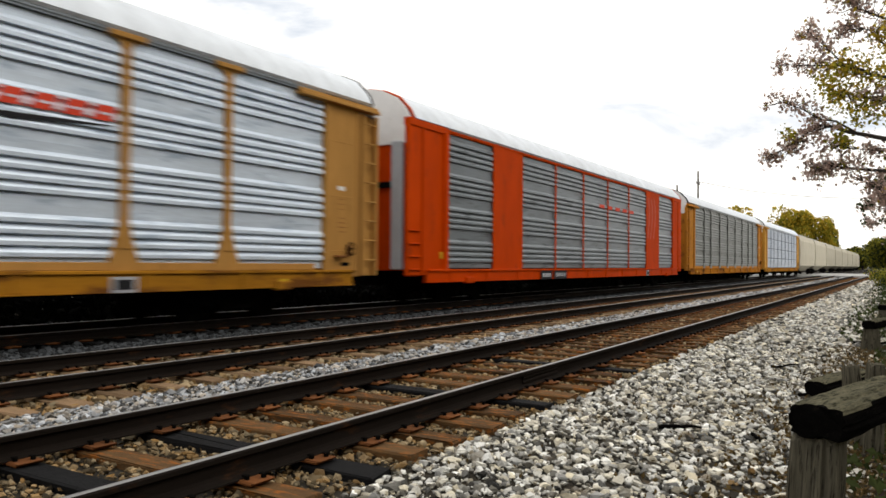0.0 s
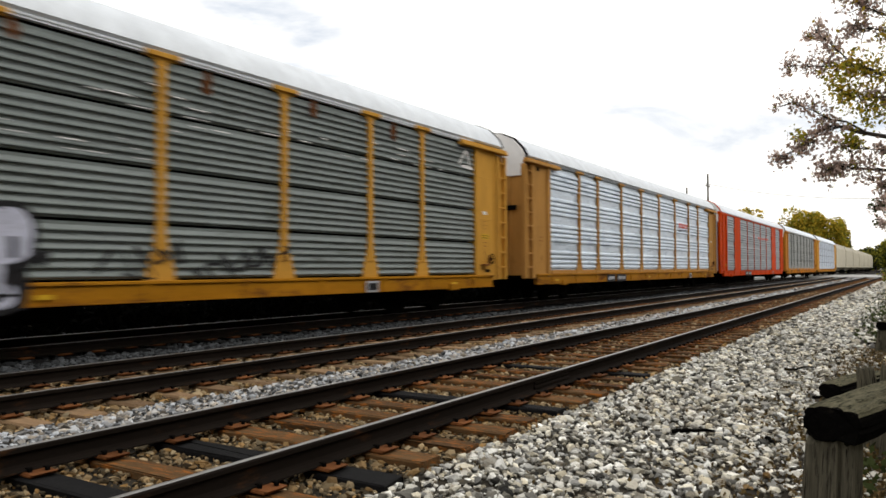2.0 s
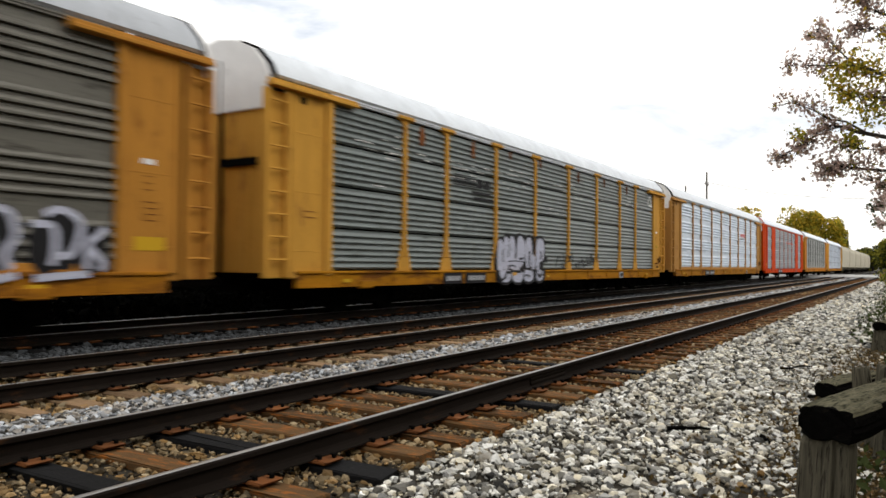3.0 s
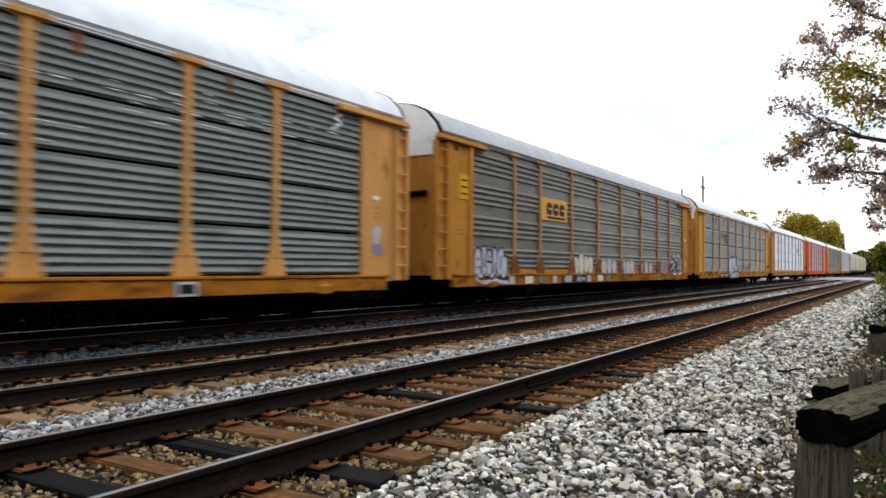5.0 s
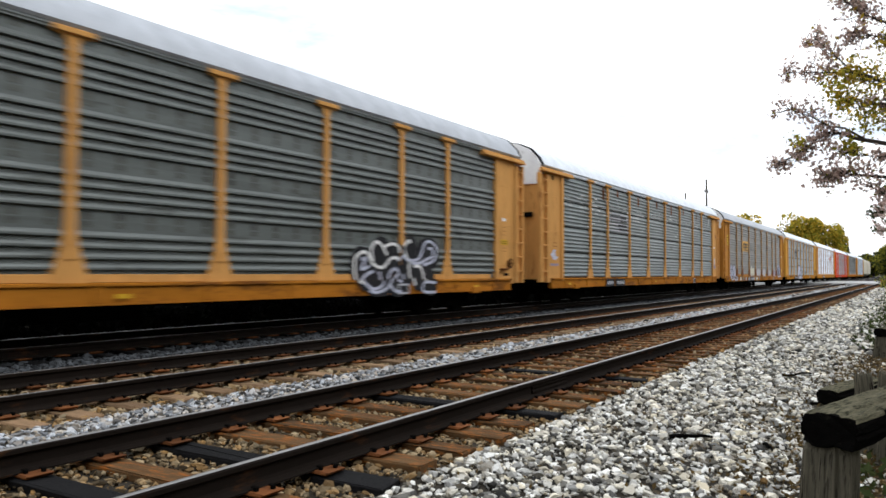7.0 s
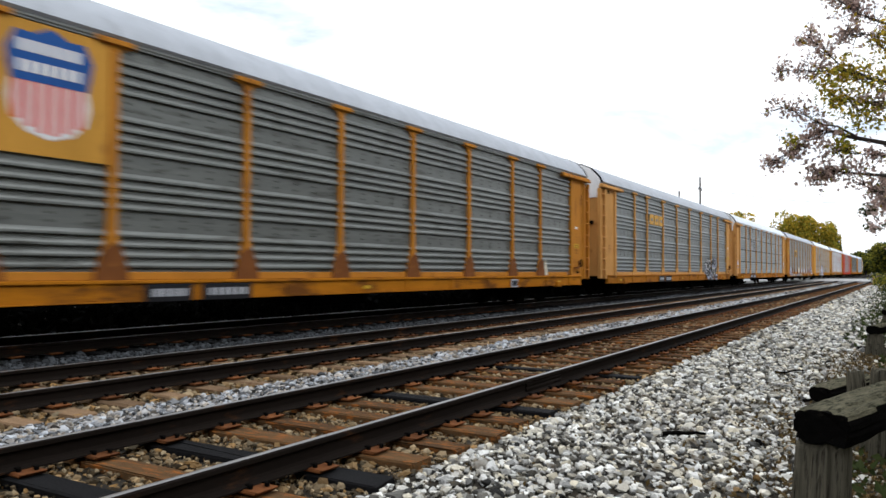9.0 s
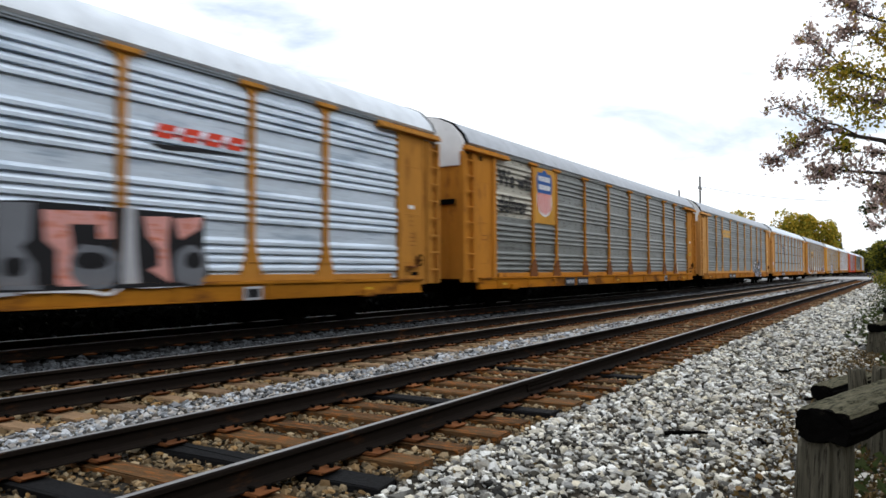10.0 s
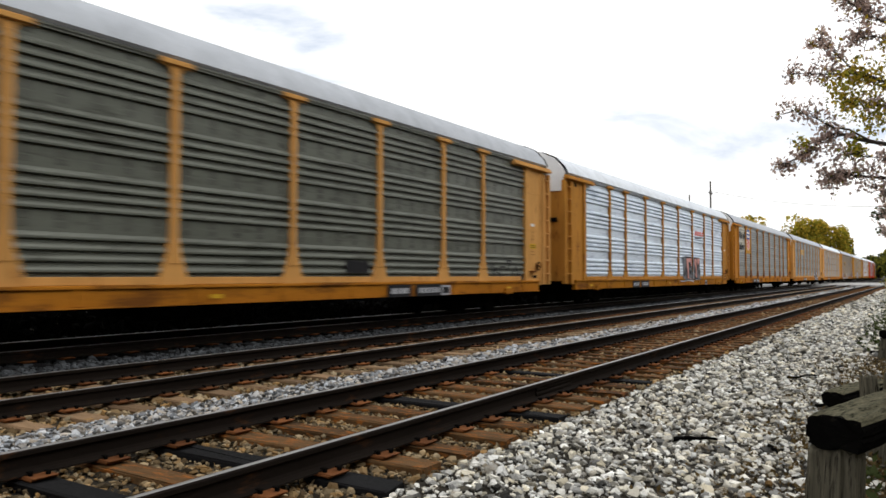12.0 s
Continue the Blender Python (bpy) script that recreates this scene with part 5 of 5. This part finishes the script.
barrier(-0.305, 3.52, 0.715, -15, 2.3, 0.20, "mossy old tie laid on split wooden posts", 3.0, (0.24, 0.155), 0.075)
barrier(-0.72, 8.3, 0.15, -15, 1.35, 0.2, "dark old tie lying low on wooden blocks")
barrier(-0.47, 15.0, 0.36, -15, 2.3, 0.24, "dark weathered tie laid on wooden posts")
barrier(-0.40, 23.0, 0.30, -15, 2.3, 0.24, "dark weathered tie laid on wooden posts")


def stump(x, y, high, lean, label):
    part_ = beam_shape(high + 0.1, 0.13, 0.11, "z")
    ob = part("wooden_stake", part_, M["wood_grey"], at=pose(x, y, ground_height(x, y) - 0.1, lean, lean / 2, 20))
    return tagged(ob, label, "stake", "stakes beside the barrier")


stump(-0.20, 6.92, 0.74, 3, "short split grey stake in the gravel")
stump(-0.30, 7.1, 0.68, -5, "short weathered grey stake in the gravel")


# ---- plants ----
def leaf_cloud(centres, size, jitter):
    """Small folded leaves round the given places: arrays of vertices and quads."""
    n = len(centres)
    c = centres + rng.normal(0, jitter, (n, 3))
    a = rng.normal(size=(n, 3))
    a /= np.linalg.norm(a, axis=1)[:, None]
    b = np.cross(a, rng.normal(size=(n, 3)))
    b /= np.linalg.norm(b, axis=1)[:, None]
    up = np.cross(a, b)
    s = size * rng.uniform(0.6, 1.4, (n, 1))
    v = np.stack([c - a * s, c - b * s * 0.55 + up * s * 0.18, c + a * s, c + b * s * 0.55 + up * s * 0.18], 1)
    return v.reshape(-1, 3), np.arange(4 * n).reshape(n, 4)


def limb_points(a, b, sag, n=7, wild=0.06):
    a, b = np.array(a, float), np.array(b, float)
    out = []
    length = np.linalg.norm(b - a)
    for k in range(n):
        t = k / (n - 1)
        p = a + (b - a) * t + rng.normal(0, wild * length * 0.4, 3) * (0 < k)
        p[2] += sag * math.sin(math.pi * t) * length
        out.append(p)
    return out


def tree(name, label, base, top, tips, leaf_sets, leaf_size, trunk_r, fork=(0.2, 0.9), twigs=9, group=""):
    """Trunk, limbs to the given tips, twigs off the limbs and leaves along the twigs. leaf_sets: (material, part of the leaves, test)."""
    t = thing(name, label, "tree", pose(*base), group=group)
    o = np.array(base, float)
    spine = [np.array(p) for p in limb_points(base, top, 0.0, 7, 0.02)]
    part("trunk", Shape().tube([p - o for p in spine], [trunk_r * (1.25 - 0.9 * k / 6) for k in range(7)], 9), M["bark"], t, smooth=True)
    spots = []
    twig = Shape()
    for k, tip in enumerate(tips):
        z = max(min(tip[2] - 0.25 * abs(tip[0] - base[0]) * 0.4, top[2] - 0.3), base[2] + 0.8)
        f = (z - base[2]) / (top[2] - base[2])
        root = o + (np.array(top) - o) * f
        pts = limb_points(root, tip, 0.04, 8, 0.035)
        r0 = trunk_r * 0.24
        part("limb", Shape().tube([p - o for p in pts], [r0 * (1 - 0.88 * j / 7) for j in range(8)], 6), M["bark"], t, smooth=True)
        for j in range(twigs):
            u = (rng.uniform(0.25, 1.0) if j > 2 else 0.97) * 7
            i = min(int(u), 6)
            p = pts[i] + (pts[i + 1] - pts[i]) * (u - i)
            reach = np.linalg.norm(pts[-1] - pts[0]) * rng.uniform(0.10, 0.26)
            way = (pts[i + 1] - pts[i]) / np.linalg.norm(pts[i + 1] - pts[i]) + rng.normal(0, 0.75, 3)
            q = p + way / np.linalg.norm(way) * reach
            mid = (p + q) / 2 + rng.normal(0, 0.08 * reach, 3)
            twig.tube([p - o, mid - o, q - o], [r0 * 0.22, r0 * 0.14, r0 * 0.06], 4, False)
            for m in range(int(rng.integers(5, 14))):
                w = rng.uniform(0.25, 1.05)
                spots.append(p + (q - p) * w)
    tagged(part("twig_growth", twig, M["bark"], t), kind="stuff")
    spots = np.array(spots) - o
    left = np.ones(len(spots), bool)
    for mat, share, test in leaf_sets:
        pick = left & (rng.random(len(spots)) < share) & np.array([test(p + o) for p in spots])
        left &= ~pick
        if pick.sum():
            many = np.repeat(spots[pick], 6 if mat is not M["leaf_rust"] else 4, axis=0)
            v, f = leaf_cloud(many, leaf_size, leaf_size * 1.5)
            swarm("foliage", v, f, mat, "", "", t)
    return t


def limbed_tree(label, base, top, limbs, clumps):
    """A tree whose limbs follow bent lines; leaf tufts sit on short twigs along them. limbs: (points, radius, twigs, where the leaves begin)."""
    t = thing("autumn_tree", label, "tree", pose(*base))
    o = np.array(base, float)
    spine = limb_points(base, top, 0.0, 7, 0.02)
    part("trunk", Shape().tube([p - o for p in spine], [0.17 * (1.25 - 0.9 * k / 6) for k in range(7)], 9), M["bark"], t, smooth=True)
    twig, tufts = Shape(), []
    for points, r, count, bare in limbs:
        pts = [np.array(p, float) + rng.normal(0, 0.02, 3) + (max(0, -0.35 - p[0]) * 0.10, 0, 0) for p in points]
        n = len(pts) - 1
        part("limb", Shape().tube([p - o for p in pts], [r * (1 - 0.85 * k / n) for k in range(n + 1)], 6), M["bark"], t, smooth=True)
        for j in range(count):
            u = (bare + (1 - bare) * rng.random() ** 0.8 if j > 3 else 0.99) * n
            i = min(int(u), n - 1)
            p = pts[i] + (pts[i + 1] - pts[i]) * (u - i)
            way = (pts[i + 1] - pts[i]) / np.linalg.norm(pts[i + 1] - pts[i]) + rng.normal(0, 0.9, 3) * (1, 0.8, 0.9)
            q = p + way / np.linalg.norm(way) * rng.uniform(0.08, 0.30)
            mid = (p + q) / 2 + rng.normal(0, 0.03, 3)
            twig.tube([p - o, mid - o, q - o], [0.008, 0.006, 0.003], 4, False)
            for w in (1.0, 0.75, 0.5)[:int(rng.integers(1, 4))]:
                tufts += [p + (q - p) * w + rng.normal(0, 0.035, 3) for _ in range(int(rng.integers(3, 7)))]
    tagged(part("twig_growth", twig, M["bark"], t), kind="stuff")
    tufts = np.array(tufts)
    near = np.zeros(len(tufts))
    for cx, cz, rad in clumps:
        near = np.maximum(near, 1 - np.hypot(tufts[:, 0] - cx, tufts[:, 2] - cz) / rad)
    turned = rng.random(len(tufts)) < np.clip(near * 2.2, 0.05, 0.92)
    extra = []
    for cx, cz, rad in clumps:
        m = int(560 * rad)
        extra.append(np.stack([cx + rng.normal(0, rad * 0.42, m), 12.8 + rng.normal(0, 0.35, m), cz + rng.normal(0, rad * 0.40, m)], 1))
    yellow = np.concatenate([tufts[turned]] + extra)
    side = rng.random(len(yellow)) < np.clip(0.5 + (4.15 - yellow[:, 2]) * 0.6, 0.25, 0.8)
    for mat, places, size in ((M["leaf_rust"], tufts[~turned], 0.036), (M["leaf_olive"], yellow[~side], 0.036), (M["leaf_green"], yellow[side], 0.036)):
        v, f = leaf_cloud(np.repeat(places, 2, axis=0)[rng.random(2 * len(places)) < 0.66] - o, size, 0.035)
        swarm("foliage", v, f, mat, "", "", t)


Y = 12.8
limbs = [([(1.25, 13.2, 2.7), (0.5, Y, 3.05), (-0.17, Y, 3.20), (-0.7, Y, 3.34), (-1.05, Y, 3.46), (-1.30, Y, 3.40), (-1.50, Y, 3.27), (-1.85, Y, 3.06)], 0.045, 60, 0.42),
         ([(1.3, 13.2, 2.3), (0.4, Y, 2.62), (-0.17, Y, 2.74), (-0.67, Y, 2.82), (-0.95, Y, 2.90), (-1.22, Y, 2.84)], 0.04, 52, 0.40),
         ([(-0.55, Y, 3.30), (-0.9, Y, 3.52), (-1.13, Y, 3.62), (-1.4, Y, 3.80), (-1.76, Y, 3.92)], 0.02, 26, 0.3),
         ([(1.1, 13.2, 3.6), (0.3, Y, 3.95), (-0.3, Y, 4.15), (-0.8, Y, 4.38), (-1.2, Y, 4.42), (-1.68, Y, 4.52)], 0.035, 50, 0.35),
         ([(-0.4, Y, 4.2), (-0.8, Y, 4.42), (-1.05, Y, 4.66), (-1.32, Y, 4.98)], 0.018, 30, 0.35),
         ([(1.1, 13.2, 4.2), (0.4, Y, 4.75), (-0.2, Y, 5.0), (-0.65, Y, 5.25), (-0.82, Y, 5.5)], 0.035, 46, 0.3),
         ([(1.1, 13.3, 5.0), (0.3, Y, 5.6), (-0.3, Y, 5.8), (-0.75, Y, 5.95)], 0.03, 36, 0.3),
         ([(0.4, Y, 4.0), (-0.1, Y, 4.55), (-0.4, Y, 4.85), (-0.75, Y, 4.95)], 0.02, 40, 0.2),
         ([(0.5, Y, 3.4), (0.0, Y, 3.7), (-0.4, Y, 3.85), (-0.85, Y, 3.9)], 0.02, 46, 0.2),
         ([(0.6, Y, 2.3), (0.1, Y, 2.35), (-0.25, Y, 2.45), (-0.5, Y, 2.6)], 0.02, 30, 0.3),
         ([(1.2, 13.2, 1.6), (0.5, Y, 1.95), (0.1, Y, 2.1), (-0.18, Y, 2.2)], 0.02, 26, 0.3),
         ([(0.8, 13, 3.0), (0.1, Y, 3.0), (-0.5, Y, 3.05), (-0.85, Y, 3.1)], 0.018, 40, 0.2)]
# limbs out of view, added for the rest of the crown and its shade
limbs += [([(1.1, 13.2, z), (0.6 + d, 12.9, z + 0.5), (0.2 + 1.6 * d, 12.7, z + 0.8)], 0.03, 24, 0.3) for z, d in ((2.6, -0.1), (3.3, -0.05), (4.0, -0.1), (4.6, -0.05), (5.4, 0.0))]
limbs += [([(1.1, 13.2, z), (2.0, 13.4 + d, z + 0.6), (2.9, 13.6 + 2 * d, z + 0.8)], 0.04, 20, 0.3) for z, d in ((3.0, -0.4), (3.9, 0.4), (4.8, 0.0), (5.6, 0.5))]
limbed_tree("autumn tree with thin green, yellow and russet leaves", (1.7, 13.2, -0.45), (1.1, 13.3, 7.2), limbs,
            [(-0.70, 4.30, 0.34), (-0.95, 4.18, 0.22), (-0.82, 3.92, 0.26), (-0.50, 3.62, 0.30), (-0.1, 4.75, 0.3), (-0.25, 4.2, 0.35), (0.0, 3.6, 0.35), (-0.75, 3.2, 0.18), (-1.45, 3.36, 0.12), (0.05, 5.3, 0.3)])
tips = [(-1.3, 40, 4.3), (-1.0, 41, 5.2), (-0.9, 39, 3.3), (-0.4, 40, 5.6), (-0.2, 41, 2.6), (0.6, 39, 5.4), (1.4, 41, 4.6), (2.6, 40, 5.0), (3.4, 41, 3.6), (-0.6, 40, 4.6)]
tree("autumn_tree", "slender tree with sparse russet leaves", (1.3, 40, -0.45), (1.1, 40, 6.4), tips, [(M["leaf_rust"], 0.7, lambda p: True), (M["leaf_dark"], 1.0, lambda p: True)], 0.09, 0.12)


def mass(name, label, centre, radii, count, size, mats, trunk=True, category="tree", group=""):
    """A far crown: limbs in a rounded, uneven body and very many leaf clumps with gaps."""
    cx, cy, cz = centre
    rx, ry, rz = radii
    t = thing(name, label, category, pose(cx, cy, cz - rz), group=group)
    base = np.array((cx, cy, cz - rz))
    if trunk:
        low = ground_height(cx, cy)
        part("trunk", Shape().tube([(0, 0, low - base[2]), (0.1, 0, rz * 0.6), (-0.1, 0.1, rz * 1.5)], [rx * 0.06, rx * 0.05, rx * 0.02], 8), M["bark"], t)
    lobes = [(np.array((rng.uniform(-0.6, 0.6) * rx, rng.uniform(-0.6, 0.6) * ry, rz + rng.uniform(-0.55, 0.62) * rz)), rng.uniform(0.28, 0.5)) for _ in range(16)]
    for k, mat in enumerate(mats):
        n = count // len(mats)
        pick = rng.integers(0, 16, n)
        d = rng.normal(size=(n, 3))
        d /= np.linalg.norm(d, axis=1)[:, None]
        d *= rng.uniform(0.55, 1.0, (n, 1)) ** 0.5
        c = np.array([lobes[i][0] for i in pick]) + d * np.array([lobes[i][1] for i in pick])[:, None] * np.array((rx, ry, rz))
        v, f = leaf_cloud(c, size, size * 0.4)
        swarm("foliage", v, f, mat, "", "", t)
    return t


mass("broad_tree", "far tree with yellowing leaves behind the train", (-25.2, 140, 7.4), (5.0, 4, 5.6), 3600, 0.30, [M["leaf_olive"], M["leaf_olive"], M["leaf_green"]])
mass("broad_tree", "far tree with yellow-green leaves behind the train", (-29.8, 260, 11.0), (8.2, 6, 9.0), 5200, 0.5, [M["leaf_olive"], M["leaf_green"]])
mass("broad_tree", "far tree with olive leaves behind the train", (-22.8, 265, 9.4), (7.0, 6, 8.6), 4600, 0.5, [M["leaf_olive"], M["leaf_green"]])
mass("broad_tree", "far dark green tree beside the bend", (-18.9, 268, 6.0), (3.4, 4, 7.4), 2400, 0.45, [M["leaf_dark"], M["leaf_green"]])
mass("broad_tree", "far dark green tree beyond the bend", (-12.5, 335, 4.2), (7.0, 6, 5.0), 3000, 0.6, [M["leaf_dark"], M["leaf_green"]])
mass("broad_tree", "far dark green tree beyond the crossing", (-5.0, 310, 5.5), (7.0, 6, 6.2), 3200, 0.6, [M["leaf_dark"], M["leaf_green"]])
mass("broad_tree", "far dark green tree beyond the crossing", (4.5, 300, 7.5), (8, 6, 8), 3000, 0.6, [M["leaf_dark"], M["leaf_green"]])
mass("broad_tree", "far dark green tree beyond the crossing", (18, 290, 8), (9, 6, 9), 2600, 0.7, [M["leaf_dark"], M["leaf_green"]])
mass("conifer_bush", "dark green bushy tree beside the gravel", (1.0, 46, 2.1), (1.5, 1.6, 2.5), 5200, 0.09, [M["leaf_dark"], M["leaf_dark"], M["leaf_green"]], category="bush")
mass("shrub", "low green shrub at the crossing", (0.2, 62, 0.55), (2.2, 4, 0.9), 3000, 0.10, [M["leaf_dark"], M["leaf_green"]], False, "shrub")
mass("shrub", "reddish shrub beside the crossing", (-1.9, 92, 0.35), (0.9, 2, 0.55), 1200, 0.12, [M["leaf_rust"], M["plate"]], False, "shrub")

# unseen row of trees, added beside and behind the camera to block the low sky
for k in range(13):
    y = -42 + 8.5 * k + rng.uniform(-1, 1)
    mass("broad_tree", "unseen tall dark green tree, added to block the low sky", (13.5 + rng.uniform(-1, 1), y, 7.2), (3.6, 5.6, 7.4), 2400, 0.5, [M["leaf_dark"], M["leaf_dark"], M["leaf_green"]], group="trees behind the gravel")

# low scrub behind the far track, near black for shade, and weeds beside the barrier
n = 80000
y = rng.uniform(-4, 90, n)
x = -15.3 - rng.gamma(1.8, 0.7, n)
z = np.array([ground_height(a, 0) for a in x]) + rng.uniform(0, 1, n) ** 1.3 * (1.25 + 0.4 * np.sin(y * 0.7) * np.sin(y * 0.23 + 1))
v, f = leaf_cloud(np.stack([x, y, z], 1), 0.13, 0.06)
swarm("scrub", v, f, M["leaf_black"], "low scrub behind the far track, coloured near black for shade", "scrub")
n = 9000
y = rng.uniform(16, 75, n)
x = np.minimum(rng.normal(0.1, 0.7, n), 2.5)
keep = x > -1.1 - 0.01 * (y - 16)
x, y = x[keep], y[keep]
z = land(x) + rng.uniform(0, 0.28, len(x))
v, f = leaf_cloud(np.stack([x, y, z], 1), 0.05, 0.03)
swarm("weeds", v, f, M["leaf_dark"], "dull green weeds along the gravel edge", "weeds")
n = 13000
x, y = np.minimum(rng.normal(0.05, 0.6, n), 3), rng.uniform(2.2, 15, n)
v, f = leaf_cloud(np.stack([x, y, land(x) + 0.05], 1), 0.02, 0.012)
swarm("fallen_leaves", v, f, M["leaf_litter"], "brown fallen leaves on the gravel edge", "leaves")
n = 260
x, y = rng.uniform(-2.6, 0, n), rng.uniform(2.2, 12, n)
v, f = leaf_cloud(np.stack([x, y, land(x) + 0.06], 1), 0.016, 0.006)
swarm("fallen_leaves", v, f, M["leaf_litter"], "scattered yellow-brown leaves on the stones", "leaves")
n = 6000
x, y = rng.uniform(-0.35, 2.6, n), rng.uniform(2.0, 16, n)
v, f = leaf_cloud(np.stack([x, y, land(x) + rng.uniform(0, 0.10, n)], 1), 0.045, 0.02)
swarm("grass", v, f, M["leaf_dark"], "thin grass and weeds behind the barrier", "grass")


# ---- small things on the ballast ----
def stick(x, y, length, turn, r, label):
    pts = limb_points((0, 0, 0), (length, 0, 0.02), 0.02, 6, 0.05)
    ob = part("stick", Shape().tube(pts, [r * (1 - 0.1 * k) for k in range(6)], 6), M["tar"], at=pose(x, y, ground_height(x, y) + 0.055, 0, 0, turn))
    tagged(ob, label, "stick", "sticks on the ballast")


stick(-1.72, 6.25, 0.34, 12, 0.022, "dark broken stick lying on pale stones")
stick(-1.05, 6.65, 0.34, -70, 0.018, "dark broken stick lying on pale stones")
stick(-0.95, 9.0, 0.55, 20, 0.02, "long dark stick lying on pale stones")
stick(-0.75, 16.0, 0.9, 10, 0.03, "long dark stick lying on pale stones")
stick(-1.5, 11.0, 0.4, 30, 0.02, "short dark stick lying on pale stones")


# ---- level crossing, poles and wire ----
def crossing():
    road = Shape()
    xs = [-60, -30, -13.8, -10.3, -2.3, 0, 20, 80]
    zs = [-0.3, -0.2, 0.165, 0.168, 0.168, 0.10, -0.2, -0.3]
    v = [(x, y, z) for y in (104, 140) for x, z in zip(xs, zs)] + [(x, y, -0.7) for y in (104, 140) for x in xs]
    n = len(xs)
    f = [(i, i + 1, n + i + 1, n + i) for i in range(n - 1)] + [(2 * n + i, 2 * n + i + 1, i + 1, i) for i in range(n - 1)] + [(n + i, n + i + 1, 3 * n + i + 1, 3 * n + i) for i in range(n - 1)]
    part("road", road.add(v, f), M["road"])
    tagged(bpy.data.objects["road"], "pale concrete road crossing the tracks", "road", kind="structure")


crossing()


def utility_pole(x, y, high, label, arm=True, r=0.14):
    p = thing("utility_pole", label, "pole", pose(x, y, ground_height(x, y)), group="poles behind the train")
    part("shaft", Shape().tube([(0, 0, -0.3), (0, 0, high * 0.5), (0, 0, high)], [r, r * 0.85, r * 0.7], 10), M["pole"], p)
    if arm:
        part("crossarm", Shape().box(-0.06, 0.06, -0.9, 0.9, high - 1.5, high - 1.38, 0.01), M["pole"], p)
        for k in (-0.8, 0.8):
            part("insulator", Shape().tube([(0, k, high - 1.38), (0, k, high - 1.2)], [0.04, 0.06], 8), M["grey_paint"], p)


utility_pole(-20.2, 90, 12.9, "tall weathered wooden utility pole behind the train")
utility_pole(-17.6, 70, 8.9, "thin grey post behind the train", False, 0.10)
a, b = Vector((-20.2, 90, 11.2)), Vector((16, 78, 9.3))
pts = [a + (b - a) * (k / 24) - Vector((0, 0, 2.2 * (1 - (2 * k / 24 - 1) ** 2))) for k in range(25)]
tagged(part("overhead_wire", Shape().tube(pts, 0.022, 5), M["dark"]), "thin dark sagging overhead wire", "wire")


# ---- movement ----
def motions():
    """The train rolls away along its track gaining a little speed."""
    x = TRACKS[2]
    for car, s0 in CARS:
        reach = 9.75
        rows = []
        for k in range(13):
            s = s0 + SPEED * k + 0.0092 * (k - 6.3) ** 2 - 0.03
            ax, ay, _ = line(s - reach, x)
            bx, by, _ = line(s + reach, x)
            turn = math.degrees(math.atan2(-(bx - ax), by - ay))
            rows.append((float(k), pose((ax + bx) / 2, (ay + by) / 2, RAIL, 0, 0, turn)))
        walk(car, rows)


motions()
